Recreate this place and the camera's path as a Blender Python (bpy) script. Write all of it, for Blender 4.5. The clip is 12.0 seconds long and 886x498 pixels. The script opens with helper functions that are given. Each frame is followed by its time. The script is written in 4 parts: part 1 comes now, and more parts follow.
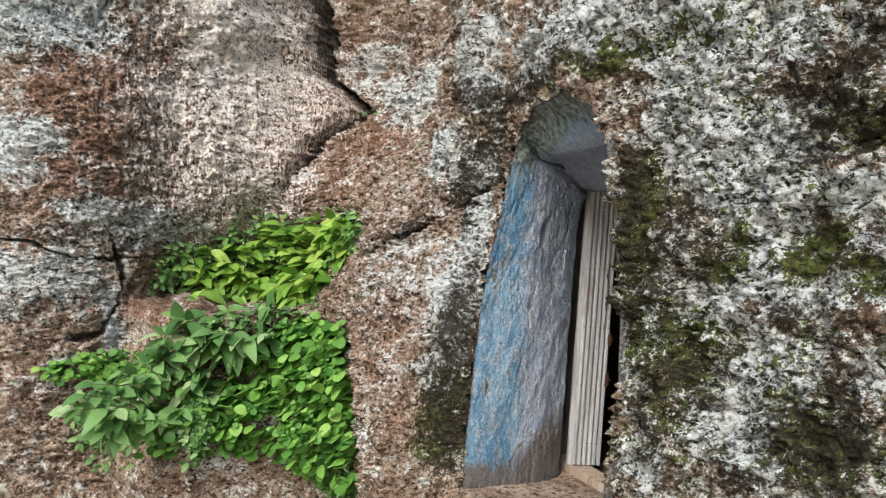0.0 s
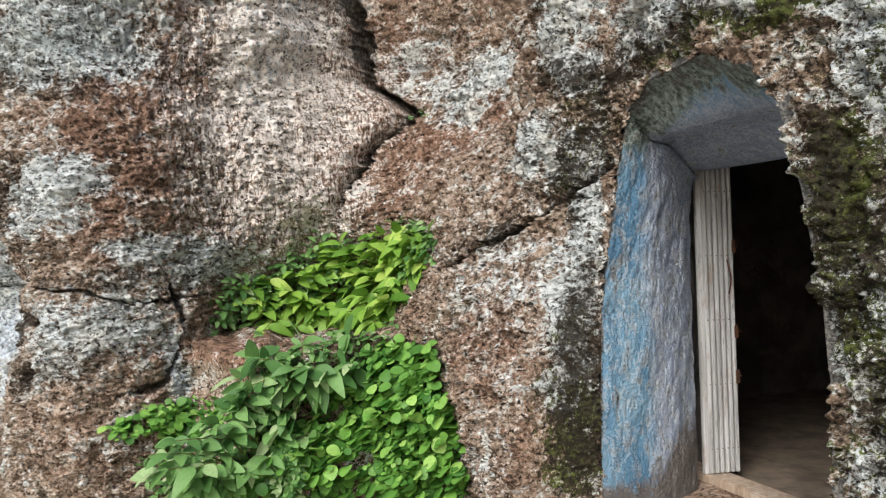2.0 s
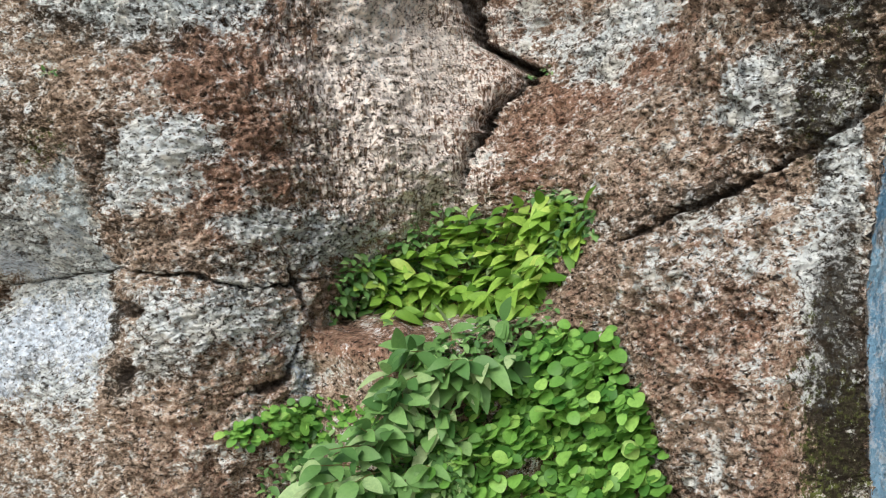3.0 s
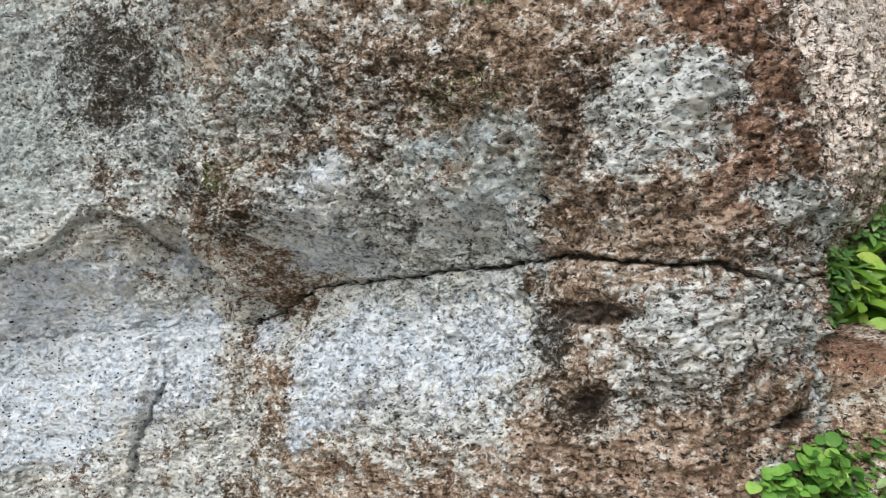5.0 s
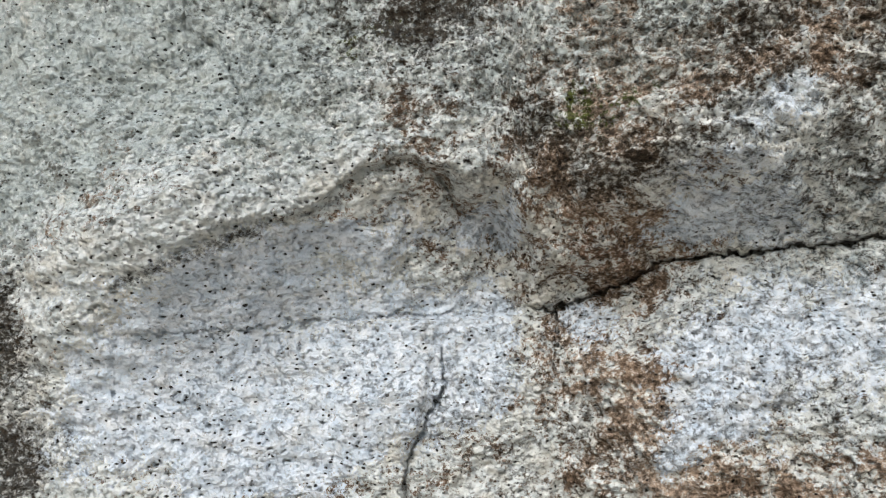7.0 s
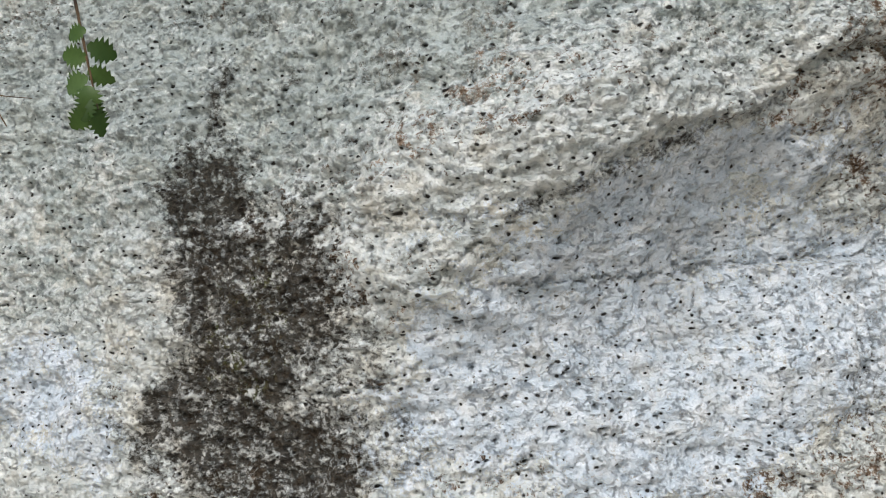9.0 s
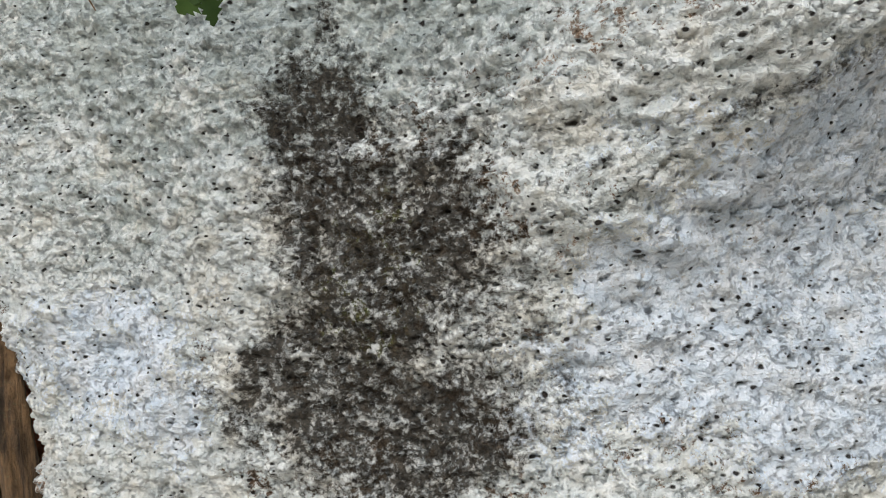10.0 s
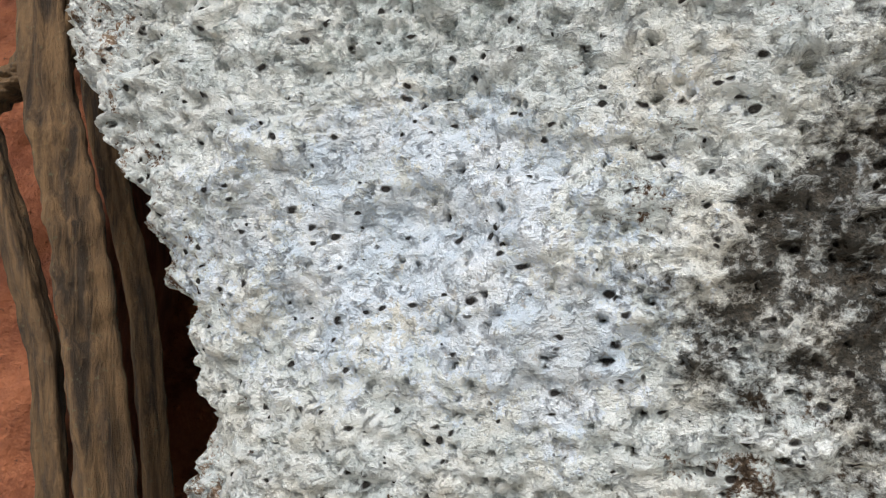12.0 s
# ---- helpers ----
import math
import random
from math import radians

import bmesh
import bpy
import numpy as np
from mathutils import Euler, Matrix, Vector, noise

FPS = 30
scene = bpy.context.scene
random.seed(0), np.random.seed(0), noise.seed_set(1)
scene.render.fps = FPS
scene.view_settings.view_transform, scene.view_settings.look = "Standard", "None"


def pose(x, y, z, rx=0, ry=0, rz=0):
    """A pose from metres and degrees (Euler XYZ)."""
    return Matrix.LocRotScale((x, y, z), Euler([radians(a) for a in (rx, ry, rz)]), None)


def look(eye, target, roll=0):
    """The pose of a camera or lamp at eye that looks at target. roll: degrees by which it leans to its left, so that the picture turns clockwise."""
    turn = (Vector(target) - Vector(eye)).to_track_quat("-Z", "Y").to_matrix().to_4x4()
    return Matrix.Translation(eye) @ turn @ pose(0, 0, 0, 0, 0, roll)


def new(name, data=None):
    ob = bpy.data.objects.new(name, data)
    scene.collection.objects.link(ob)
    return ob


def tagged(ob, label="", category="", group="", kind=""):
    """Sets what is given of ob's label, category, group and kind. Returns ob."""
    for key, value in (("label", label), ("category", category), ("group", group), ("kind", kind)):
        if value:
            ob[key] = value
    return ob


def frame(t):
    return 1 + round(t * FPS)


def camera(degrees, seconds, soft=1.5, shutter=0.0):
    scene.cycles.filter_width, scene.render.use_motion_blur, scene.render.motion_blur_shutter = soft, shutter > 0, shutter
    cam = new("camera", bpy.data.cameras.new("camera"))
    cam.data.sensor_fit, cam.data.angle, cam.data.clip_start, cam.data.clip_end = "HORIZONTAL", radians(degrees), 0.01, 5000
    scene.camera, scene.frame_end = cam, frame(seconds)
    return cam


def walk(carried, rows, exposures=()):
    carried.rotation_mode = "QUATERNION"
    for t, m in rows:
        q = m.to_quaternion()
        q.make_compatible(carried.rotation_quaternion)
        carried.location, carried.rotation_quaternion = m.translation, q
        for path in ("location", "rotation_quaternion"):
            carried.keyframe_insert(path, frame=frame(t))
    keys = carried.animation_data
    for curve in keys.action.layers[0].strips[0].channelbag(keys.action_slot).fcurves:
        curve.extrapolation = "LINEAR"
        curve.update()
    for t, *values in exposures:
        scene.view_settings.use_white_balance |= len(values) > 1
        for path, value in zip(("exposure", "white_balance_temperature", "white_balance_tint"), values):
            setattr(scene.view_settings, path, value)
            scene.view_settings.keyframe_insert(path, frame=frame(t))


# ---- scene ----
cam = camera(59.1, 12.0, 1.15)
METRES, EYE, TILT, LEAN, TURN = 10.0, 1.6, 0.0, 0.0, 0.0
ROWS = [
    (0.0, 0.0, 0.0, 0.0, -0.01, 0.16, -4.24),
    (0.5, -0.0005, 0.0007, 0.0006, 0.27, 1.34, -1.64),
    (1.0, -0.0057, 0.0008, 0.0019, -0.48, 1.92, 0.61),
    (1.5, -0.0191, 0.0103, 0.0011, -0.85, 1.68, 1.33),
    (2.0, -0.0458, 0.0384, 0.0005, 0.16, 0.49, 1.82),
    (2.5, -0.0797, 0.0693, -0.0031, 0.55, -0.02, 2.66),
    (4.5, -0.2801, 0.1769, -0.0093, 0.51, 1.11, 2.57),
    (5.0, -0.3326, 0.196, -0.0116, -0.14, 1.82, 2.47),
    (5.5, -0.3843, 0.2207, -0.0174, -2.14, 2.08, 2.71),
    (6.0, -0.432, 0.2409, -0.0186, -4.62, 2.01, 2.69),
    (6.5, -0.4826, 0.268, -0.0227, -6.84, 2.71, 2.49),
    (7.0, -0.5308, 0.2944, -0.0253, -9.48, 3.29, 2.11),
    (7.5, -0.574, 0.3214, -0.0292, -10.49, 3.63, 2.18),
    (9.5, -0.6853, 0.4252, -0.0379, -14.7, 1.81, 3.79),
    (10.0, -0.6999, 0.4496, -0.0441, -14.87, 1.03, 4.1),
    (10.5, -0.7172, 0.4823, -0.0527, -15.4, 0.12, 3.33),
    (11.0, -0.7354, 0.5097, -0.0603, -17.14, 1.19, 2.66),
    (11.5, -0.7498, 0.5461, -0.0725, -17.03, 3.39, 2.73),
    (12.0, -0.764, 0.5827, -0.076, -17.28, 4.57, 2.38),
]
walk(cam, [(t, pose(0, 0, EYE, TILT, LEAN, TURN) @ pose(METRES * x, METRES * y, METRES * z, 90 + pitch, roll, yaw)) for t, x, y, z, yaw, pitch, roll in ROWS],
     exposures=((0, 0.42), (2.5, 0.4), (4.5, 0.27), (6.5, 0.22), (9.5, 0.08), (10.5, 0.05), (12, 0.16)))
# ---- light ----
world = bpy.data.worlds.new("sky")
scene.world = world
world.use_nodes = True
_n = world.node_tree.nodes
_sky = _n.new("ShaderNodeTexSky")
_sky.sky_type, _sky.sun_disc = "NISHITA", False
_sky.sun_elevation, _sky.sun_rotation = radians(42), radians(204)
_sky.air_density, _sky.dust_density = 1.4, 3.0
world.node_tree.links.new(_sky.outputs[0], _n["Background"].inputs[0])
_n["Background"].inputs[1].default_value = 0.14
sun = new("sun", bpy.data.lights.new("sun", "SUN"))
sun.data.energy, sun.data.angle, sun.data.color = 2.8, radians(36), (1, 0.985, 0.965)
sun.matrix_world = look((-3.8, -8.5, 8.4), (0, 0, 0))


# ---- materials ----
class Nodes:
    """A small helper for node materials."""
    def __init__(self, name, rough=0.9, metal=0.0):
        self.mat = bpy.data.materials.new(name)
        self.mat.use_nodes = True
        self.t = self.mat.node_tree
        self.b = self.t.nodes["Principled BSDF"]
        self.b.inputs["Roughness"].default_value, self.b.inputs["Metallic"].default_value = rough, metal
        self.co = self.t.nodes.new("ShaderNodeTexCoord").outputs["Object"]

    def put(self, socket, value):
        if isinstance(value, bpy.types.NodeSocket):
            self.t.links.new(value, socket)
        elif value is not None:
            socket.default_value = (*value, 1) if isinstance(value, tuple) and len(value) == 3 and socket.type == "RGBA" else value

    def stretch(self, sx, sy, sz, at=None):
        m = self.t.nodes.new("ShaderNodeMapping")
        m.inputs["Scale"].default_value = (sx, sy, sz)
        self.put(m.inputs[0], at or self.co)
        return m.outputs[0]

    def noise(self, scale, detail=4, rough=0.6, at=None, color=False, warp=0.0):
        n = self.t.nodes.new("ShaderNodeTexNoise")
        for k, v in (("Scale", scale), ("Detail", detail), ("Roughness", rough), ("Distortion", warp)):
            n.inputs[k].default_value = v
        self.put(n.inputs["Vector"], at or self.co)
        return n.outputs["Color" if color else "Fac"]

    def voronoi(self, scale, at=None, feature="F1", out="Distance", rand=1.0):
        n = self.t.nodes.new("ShaderNodeTexVoronoi")
        n.feature = feature
        n.inputs["Scale"].default_value, n.inputs["Randomness"].default_value = scale, rand
        self.put(n.inputs["Vector"], at or self.co)
        return n.outputs[out]

    def math(self, op, a, b=None, c=None):
        n = self.t.nodes.new("ShaderNodeMath")
        n.operation = op
        for s, v in zip(n.inputs, (a, b, c)):
            self.put(s, v)
        return n.outputs[0]

    def ramp(self, v, a, b, low=0.0, high=1.0):
        n = self.t.nodes.new("ShaderNodeMapRange")
        for s, x in zip(n.inputs, (v, a, b, low, high)):
            self.put(s, x)
        return n.outputs[0]

    def mix(self, f, a, b, kind="MIX"):
        n = self.t.nodes.new("ShaderNodeMix")
        n.data_type, n.blend_type = "RGBA", kind
        self.put(n.inputs[0], f), self.put(n.inputs[6], a), self.put(n.inputs[7], b)
        return n.outputs[2]

    def bump(self, height, strength, distance=0.01):
        n = self.t.nodes.new("ShaderNodeBump")
        n.inputs["Strength"].default_value, n.inputs["Distance"].default_value = strength, distance
        self.put(n.inputs["Height"], height)
        self.put(self.b.inputs["Normal"], n.outputs[0])

    def color(self, v):
        self.put(self.b.inputs["Base Color"], v)
        return self.mat


def speckle(n, mask, grain, spread, edge=0.12):
    """A stain whose rim breaks up into specks: the mask pushed up and down by the grain."""
    v = n.math("MULTIPLY_ADD", grain, spread, n.math("SUBTRACT", mask, spread * 0.5))
    return n.math("MULTIPLY", n.ramp(v, 0.5 - edge, 0.5 + edge), n.ramp(mask, 0.03, 0.14))


def rock_material():
    n = Nodes("weathered_rock", 0.95)
    n.b.inputs["Specular IOR Level"].default_value = 0.12
    def masks(name):
        a = n.t.nodes.new("ShaderNodeAttribute")
        a.attribute_name = name
        s = n.t.nodes.new("ShaderNodeSeparateColor")
        n.put(s.inputs[0], a.outputs["Color"])
        return (*s.outputs, a.outputs["Alpha"])
    white, rust, dark, blue = masks("stains_a")
    moss, tan, plate, streak = masks("stains_b")
    flat = n.stretch(1, 1, 1.25)
    big, mid = n.noise(3.0, 5, 0.6), n.noise(14, 6, 0.65, flat, warp=0.4)
    fine, grit = n.noise(48, 5, 0.72, n.stretch(1, 1, 1.1)), n.noise(170, 3, 0.7)
    runs = n.noise(50, 5, 0.72, n.stretch(1, 1, 0.15), warp=0.6)
    mixed = n.math("ADD", n.math("MULTIPLY_ADD", fine, 0.42, n.math("MULTIPLY", mid, 0.33)), n.math("MULTIPLY", grit, 0.25))
    mixed = n.math("MULTIPLY_ADD", n.noise(7, 4, 0.6, warp=0.6), 0.3, n.math("MULTIPLY", mixed, 0.75))
    mixed = n.ramp(mixed, 0.525 - 0.105, 0.525 + 0.105)
    other = n.ramp(n.math("ADD", n.math("MULTIPLY_ADD", n.noise(33, 5, 0.75, n.stretch(1.3, 1.3, 1)), 0.5, n.math("MULTIPLY", n.noise(120, 2), 0.2)), n.math("MULTIPLY", n.noise(9, 4, 0.65, warp=1.0), 0.3)), 0.4, 0.6)
    base = n.mix(mixed, (0.085, 0.052, 0.034), (0.5, 0.37, 0.265))
    base = n.mix(n.ramp(big, 0.45, 0.62), base, n.mix(mixed, (0.11, 0.065, 0.042), (0.56, 0.44, 0.33)))
    base = n.mix(speckle(n, tan, other, 0.8, 0.2), base, n.mix(mixed, (0.21, 0.145, 0.1), (0.76, 0.62, 0.5)))
    base = n.mix(n.math("MULTIPLY", speckle(n, rust, other, 1.3, 0.3), 0.75), base, n.mix(mixed, (0.1, 0.042, 0.026), (0.47, 0.25, 0.165)))
    pale = n.mix(n.ramp(mid, 0.4, 0.62), (0.59, 0.65, 0.665), (0.78, 0.82, 0.82))
    pale = n.mix(n.ramp(n.noise(7, 3), 0.5, 0.66, 0, 0.6), pale, (0.66, 0.64, 0.57))
    base = n.mix(speckle(n, white, mixed, 1.5, 0.13), base, pale)
    base = n.mix(speckle(n, streak, n.ramp(runs, 0.42, 0.58), 1.6, 0.13), base, (0.9, 0.83, 0.77))
    plated = n.mix(n.ramp(mid, 0.4, 0.62), (0.6, 0.7, 0.81), (0.79, 0.86, 0.94))
    plated = n.mix(n.ramp(n.noise(11, 4, 0.6, n.stretch(1, 1, 0.5)), 0.52, 0.64, 0, 0.35), plated, (0.6, 0.6, 0.57))
    base = n.mix(speckle(n, plate, other, 1.1, 0.1), base, n.mix(n.ramp(fine, 0.34, 0.42, 0.6, 0.0), plated, (0.4, 0.36, 0.31)))
    base = n.mix(n.math("MULTIPLY", speckle(n, blue, other, 1.4, 0.3), 0.7), base, n.mix(mixed, (0.2, 0.25, 0.25), (0.5, 0.58, 0.58)))
    base = n.mix(speckle(n, moss, other, 1.4, 0.15), base, n.mix(mixed, (0.025, 0.03, 0.008), (0.15, 0.18, 0.05)))
    base = n.mix(n.math("MULTIPLY", speckle(n, dark, n.ramp(n.math("MULTIPLY_ADD", fine, 0.62, n.math("MULTIPLY", mid, 0.38)), 0.6, 0.4), 1.25, 0.42), 0.94), base, n.mix(n.ramp(grit, 0.35, 0.65), (0.012, 0.011, 0.008), n.mix(other, (0.018, 0.014, 0.01), (0.1, 0.08, 0.058))))
    pit_share = n.t.nodes.new("ShaderNodeAttribute")
    pit_share.attribute_name = "holes"
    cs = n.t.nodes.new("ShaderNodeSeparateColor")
    n.put(cs.inputs[0], pit_share.outputs["Color"])
    pit_share = cs.outputs[1]
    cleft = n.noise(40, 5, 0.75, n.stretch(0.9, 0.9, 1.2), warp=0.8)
    # crevice dirt and painted-in shade where the cleft bump dips, less on pitted rock
    base = n.mix(n.math("MULTIPLY", n.ramp(cleft, 0.46, 0.4), n.math("MULTIPLY", n.ramp(plate, 0.2, 1.0, 0.95, 0.6), n.ramp(pit_share, 0.2, 0.95, 1.0, 0.16))), base, (0.04, 0.032, 0.024))
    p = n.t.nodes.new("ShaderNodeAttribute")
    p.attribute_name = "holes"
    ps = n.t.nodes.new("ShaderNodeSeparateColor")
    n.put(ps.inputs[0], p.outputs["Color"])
    # pits and cracks: dirt together with their shade, painted into the colour
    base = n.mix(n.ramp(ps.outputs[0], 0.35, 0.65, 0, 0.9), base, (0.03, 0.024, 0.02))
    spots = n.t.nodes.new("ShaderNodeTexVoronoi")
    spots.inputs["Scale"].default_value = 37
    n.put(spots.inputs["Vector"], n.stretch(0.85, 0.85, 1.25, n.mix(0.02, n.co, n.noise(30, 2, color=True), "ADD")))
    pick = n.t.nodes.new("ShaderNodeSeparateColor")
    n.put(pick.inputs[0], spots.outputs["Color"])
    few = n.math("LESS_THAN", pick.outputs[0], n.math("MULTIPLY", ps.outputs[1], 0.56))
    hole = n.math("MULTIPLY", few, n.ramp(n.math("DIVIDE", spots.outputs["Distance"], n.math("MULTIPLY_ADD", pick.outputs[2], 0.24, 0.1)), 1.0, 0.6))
    # small holes: dirt and the hole's own shade, put into the colour
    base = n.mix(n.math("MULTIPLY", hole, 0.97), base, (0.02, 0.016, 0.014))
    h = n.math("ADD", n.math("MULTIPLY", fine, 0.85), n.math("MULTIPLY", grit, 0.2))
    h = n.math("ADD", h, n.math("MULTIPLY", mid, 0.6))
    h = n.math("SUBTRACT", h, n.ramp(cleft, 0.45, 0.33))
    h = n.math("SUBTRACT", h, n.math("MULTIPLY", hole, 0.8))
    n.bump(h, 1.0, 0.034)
    return n.color(base)


rock = rock_material()


def earth_material():
    n = Nodes("earth", 1.0)
    v = n.noise(6, 8, 0.7)
    n.bump(n.noise(40, 6, 0.7), 0.6, 0.02)
    return n.color(n.mix(n.ramp(v, 0.4, 0.6), (0.34, 0.29, 0.23), (0.5, 0.45, 0.38)))


earth = earth_material()


def cave_earth_material():
    n = Nodes("cave_earth", 1.0)
    n.bump(n.noise(40, 6, 0.7), 0.6, 0.02)
    return n.color(n.mix(n.ramp(n.noise(6, 8, 0.7), 0.4, 0.6), (0.13, 0.1, 0.075), (0.24, 0.19, 0.14)))


cave_earth = cave_earth_material()


def dark_rock_material():
    n = Nodes("cave_rock", 0.95)
    n.bump(n.noise(20, 6, 0.7), 0.8, 0.02)
    return n.color(n.mix(n.ramp(n.noise(5, 5), 0.4, 0.6), (0.1, 0.09, 0.085), (0.2, 0.18, 0.17)))


cave_rock = dark_rock_material()


def plaster_material():
    n = Nodes("blue_limewash", 0.9)
    n.b.inputs["Specular IOR Level"].default_value = 0.2
    flat = n.stretch(1, 1, 0.6)
    wash, mid, fine = n.noise(5, 5, 0.6, flat), n.noise(22, 5, 0.65, flat), n.noise(90, 4, 0.7)
    a = n.t.nodes.new("ShaderNodeAttribute")
    a.attribute_name = "wear"
    s = n.t.nodes.new("ShaderNodeSeparateColor")
    n.put(s.inputs[0], a.outputs["Color"])
    lilac, rim, foot = s.outputs
    bare = a.outputs["Alpha"]
    c = n.mix(n.ramp(wash, 0.4, 0.62), (0.15, 0.33, 0.52), (0.32, 0.54, 0.72))
    c = n.mix(speckle(n, lilac, wash, 0.9, 0.3), c, n.mix(n.ramp(mid, 0.4, 0.6), (0.38, 0.45, 0.6), (0.52, 0.59, 0.73)))
    c = n.mix(n.ramp(n.math("MULTIPLY_ADD", mid, 0.6, n.math("MULTIPLY", fine, 0.4)), 0.49, 0.55, 0, 0.6), c, (0.62, 0.69, 0.75))
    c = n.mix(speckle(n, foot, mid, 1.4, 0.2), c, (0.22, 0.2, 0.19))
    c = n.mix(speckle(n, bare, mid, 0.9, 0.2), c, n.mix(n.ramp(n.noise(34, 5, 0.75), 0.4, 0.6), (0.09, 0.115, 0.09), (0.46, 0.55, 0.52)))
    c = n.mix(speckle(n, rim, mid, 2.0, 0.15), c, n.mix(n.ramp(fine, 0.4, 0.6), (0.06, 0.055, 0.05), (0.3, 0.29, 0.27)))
    c = n.mix(n.ramp(fine, 0.34, 0.42, 0.6, 0), c, (0.12, 0.17, 0.22))
    n.bump(n.math("MULTIPLY_ADD", fine, 0.7, n.noise(42, 5, 0.7, n.stretch(1, 1, 0.8))), 1.0, 0.045)
    return n.color(c)


plaster = plaster_material()


# ---- small makers ----
def mesh_object(name, bm, material, parent=None, label="", smooth=False):
    me = bpy.data.meshes.new(name)
    bm.to_mesh(me)
    bm.free()
    if smooth:
        me.shade_smooth()
    me.materials.append(material)
    ob = new(name, me)
    ob.parent = parent
    return tagged(ob, label)


def part(name, bm, material, parent, label="", smooth=False):
    return mesh_object(name, bm, material, parent, label, smooth)


def add_box(bm, lo, hi, bevel=0.0, m=None):
    """A box between two corners, with rounded edges."""
    lo, hi = Vector(lo), Vector(hi)
    made = bmesh.ops.create_cube(bm, size=1, matrix=Matrix.Translation((lo + hi) / 2) @ Matrix.Diagonal((*(hi - lo), 1)))
    verts = made["verts"]
    if bevel:
        edges = {e for v in verts for e in v.link_edges}
        verts = bmesh.ops.bevel(bm, geom=list(edges), offset=bevel, segments=2, affect="EDGES")["verts"] + [v for v in verts if v.is_valid]
    if m:
        bmesh.ops.transform(bm, matrix=m, verts=list({v for v in verts if v.is_valid}))
    return bm


def grid_mesh(name, P, material, drop=None, stains=None, closed=False):
    """A smooth sheet from an array of places (rows, columns, 3), without the quads where drop is true."""
    r, c = P.shape[:2]
    idx = np.arange(r * c).reshape(r, c)
    quads = np.stack([idx[:-1, :-1], idx[1:, :-1], idx[1:, 1:], idx[:-1, 1:]], -1)
    quads = quads[~drop[:-1, :-1]] if drop is not None else quads.reshape(-1, 4)
    me = bpy.data.meshes.new(name)
    me.vertices.add(r * c)
    me.vertices.foreach_set("co", P.reshape(-1).astype(np.float32))
    me.loops.add(quads.size)
    me.loops.foreach_set("vertex_index", quads.reshape(-1).astype(np.int32))
    me.polygons.add(len(quads))
    me.polygons.foreach_set("loop_start", np.arange(0, quads.size, 4, dtype=np.int32))
    me.update(calc_edges=True)
    me.shade_smooth()
    for key, v in (stains or {}).items():
        a = me.color_attributes.new(key, "FLOAT_COLOR", "POINT")
        a.data.foreach_set("color", np.stack(v, -1).reshape(-1).astype(np.float32))
    me.materials.append(material)
    return new(name, me)


# ---- the shape of the cliff: u runs along its foot from the far end to the doorway and on, z is the height ----
def grad_noise(x, y, seed=0):
    """Gradient noise on arrays, about -1 to 1."""
    xi, yi = np.floor(x).astype(np.int64), np.floor(y).astype(np.int64)
    xf, yf = x - xi, y - yi
    def corner(i, j):
        h = ((xi + i) * 374761393 + (yi + j) * 668265263 + seed * 974634777) & 0xFFFFFFFF
        h = ((h ^ (h >> 13)) * 1274126177) & 0xFFFFFFFF
        a = ((h ^ (h >> 16)) & 0xFFFF) * (2 * np.pi / 65536)
        return np.cos(a) * (xf - i) + np.sin(a) * (yf - j)
    su, sv = xf * xf * (3 - 2 * xf), yf * yf * (3 - 2 * yf)
    top = corner(0, 0) * (1 - su) + corner(1, 0) * su
    low = corner(0, 1) * (1 - su) + corner(1, 1) * su
    return 1.5 * (top * (1 - sv) + low * sv)


def fbm(x, y, octaves=4, seed=0, gain=0.5):
    total, amp = 0, 1.0
    for i in range(octaves):
        total = total + amp * grad_noise(x * 2 ** i, y * 2 ** i, seed + i)
        amp *= gain
    return total


def cells(x, y, seed=0, jitter=0.85):
    """Distance to the nearest scattered point, and that point's random number."""
    xi, yi = np.floor(x).astype(np.int64), np.floor(y).astype(np.int64)
    best, pick = np.full(x.shape, 9.0), np.zeros(x.shape)
    for i in (-1, 0, 1):
        for j in (-1, 0, 1):
            h = ((xi + i) * 374761393 + (yi + j) * 668265263 + seed * 974634777) & 0xFFFFFFFF
            h = ((h ^ (h >> 13)) * 1274126177) & 0xFFFFFFFF
            h ^= h >> 16
            px = xi + i + 0.5 + jitter * ((h & 1023) / 1023 - 0.5)
            py = yi + j + 0.5 + jitter * (((h >> 10) & 1023) / 1023 - 0.5)
            d = np.hypot(x - px, y - py)
            near = d < best
            best, pick = np.where(near, d, best), np.where(near, ((h >> 20) & 1023) / 1023, pick)
    return best, pick


def step(a, b, v):
    s = np.clip((v - a) / (b - a), 0, 1)
    return s * s * (3 - 2 * s)


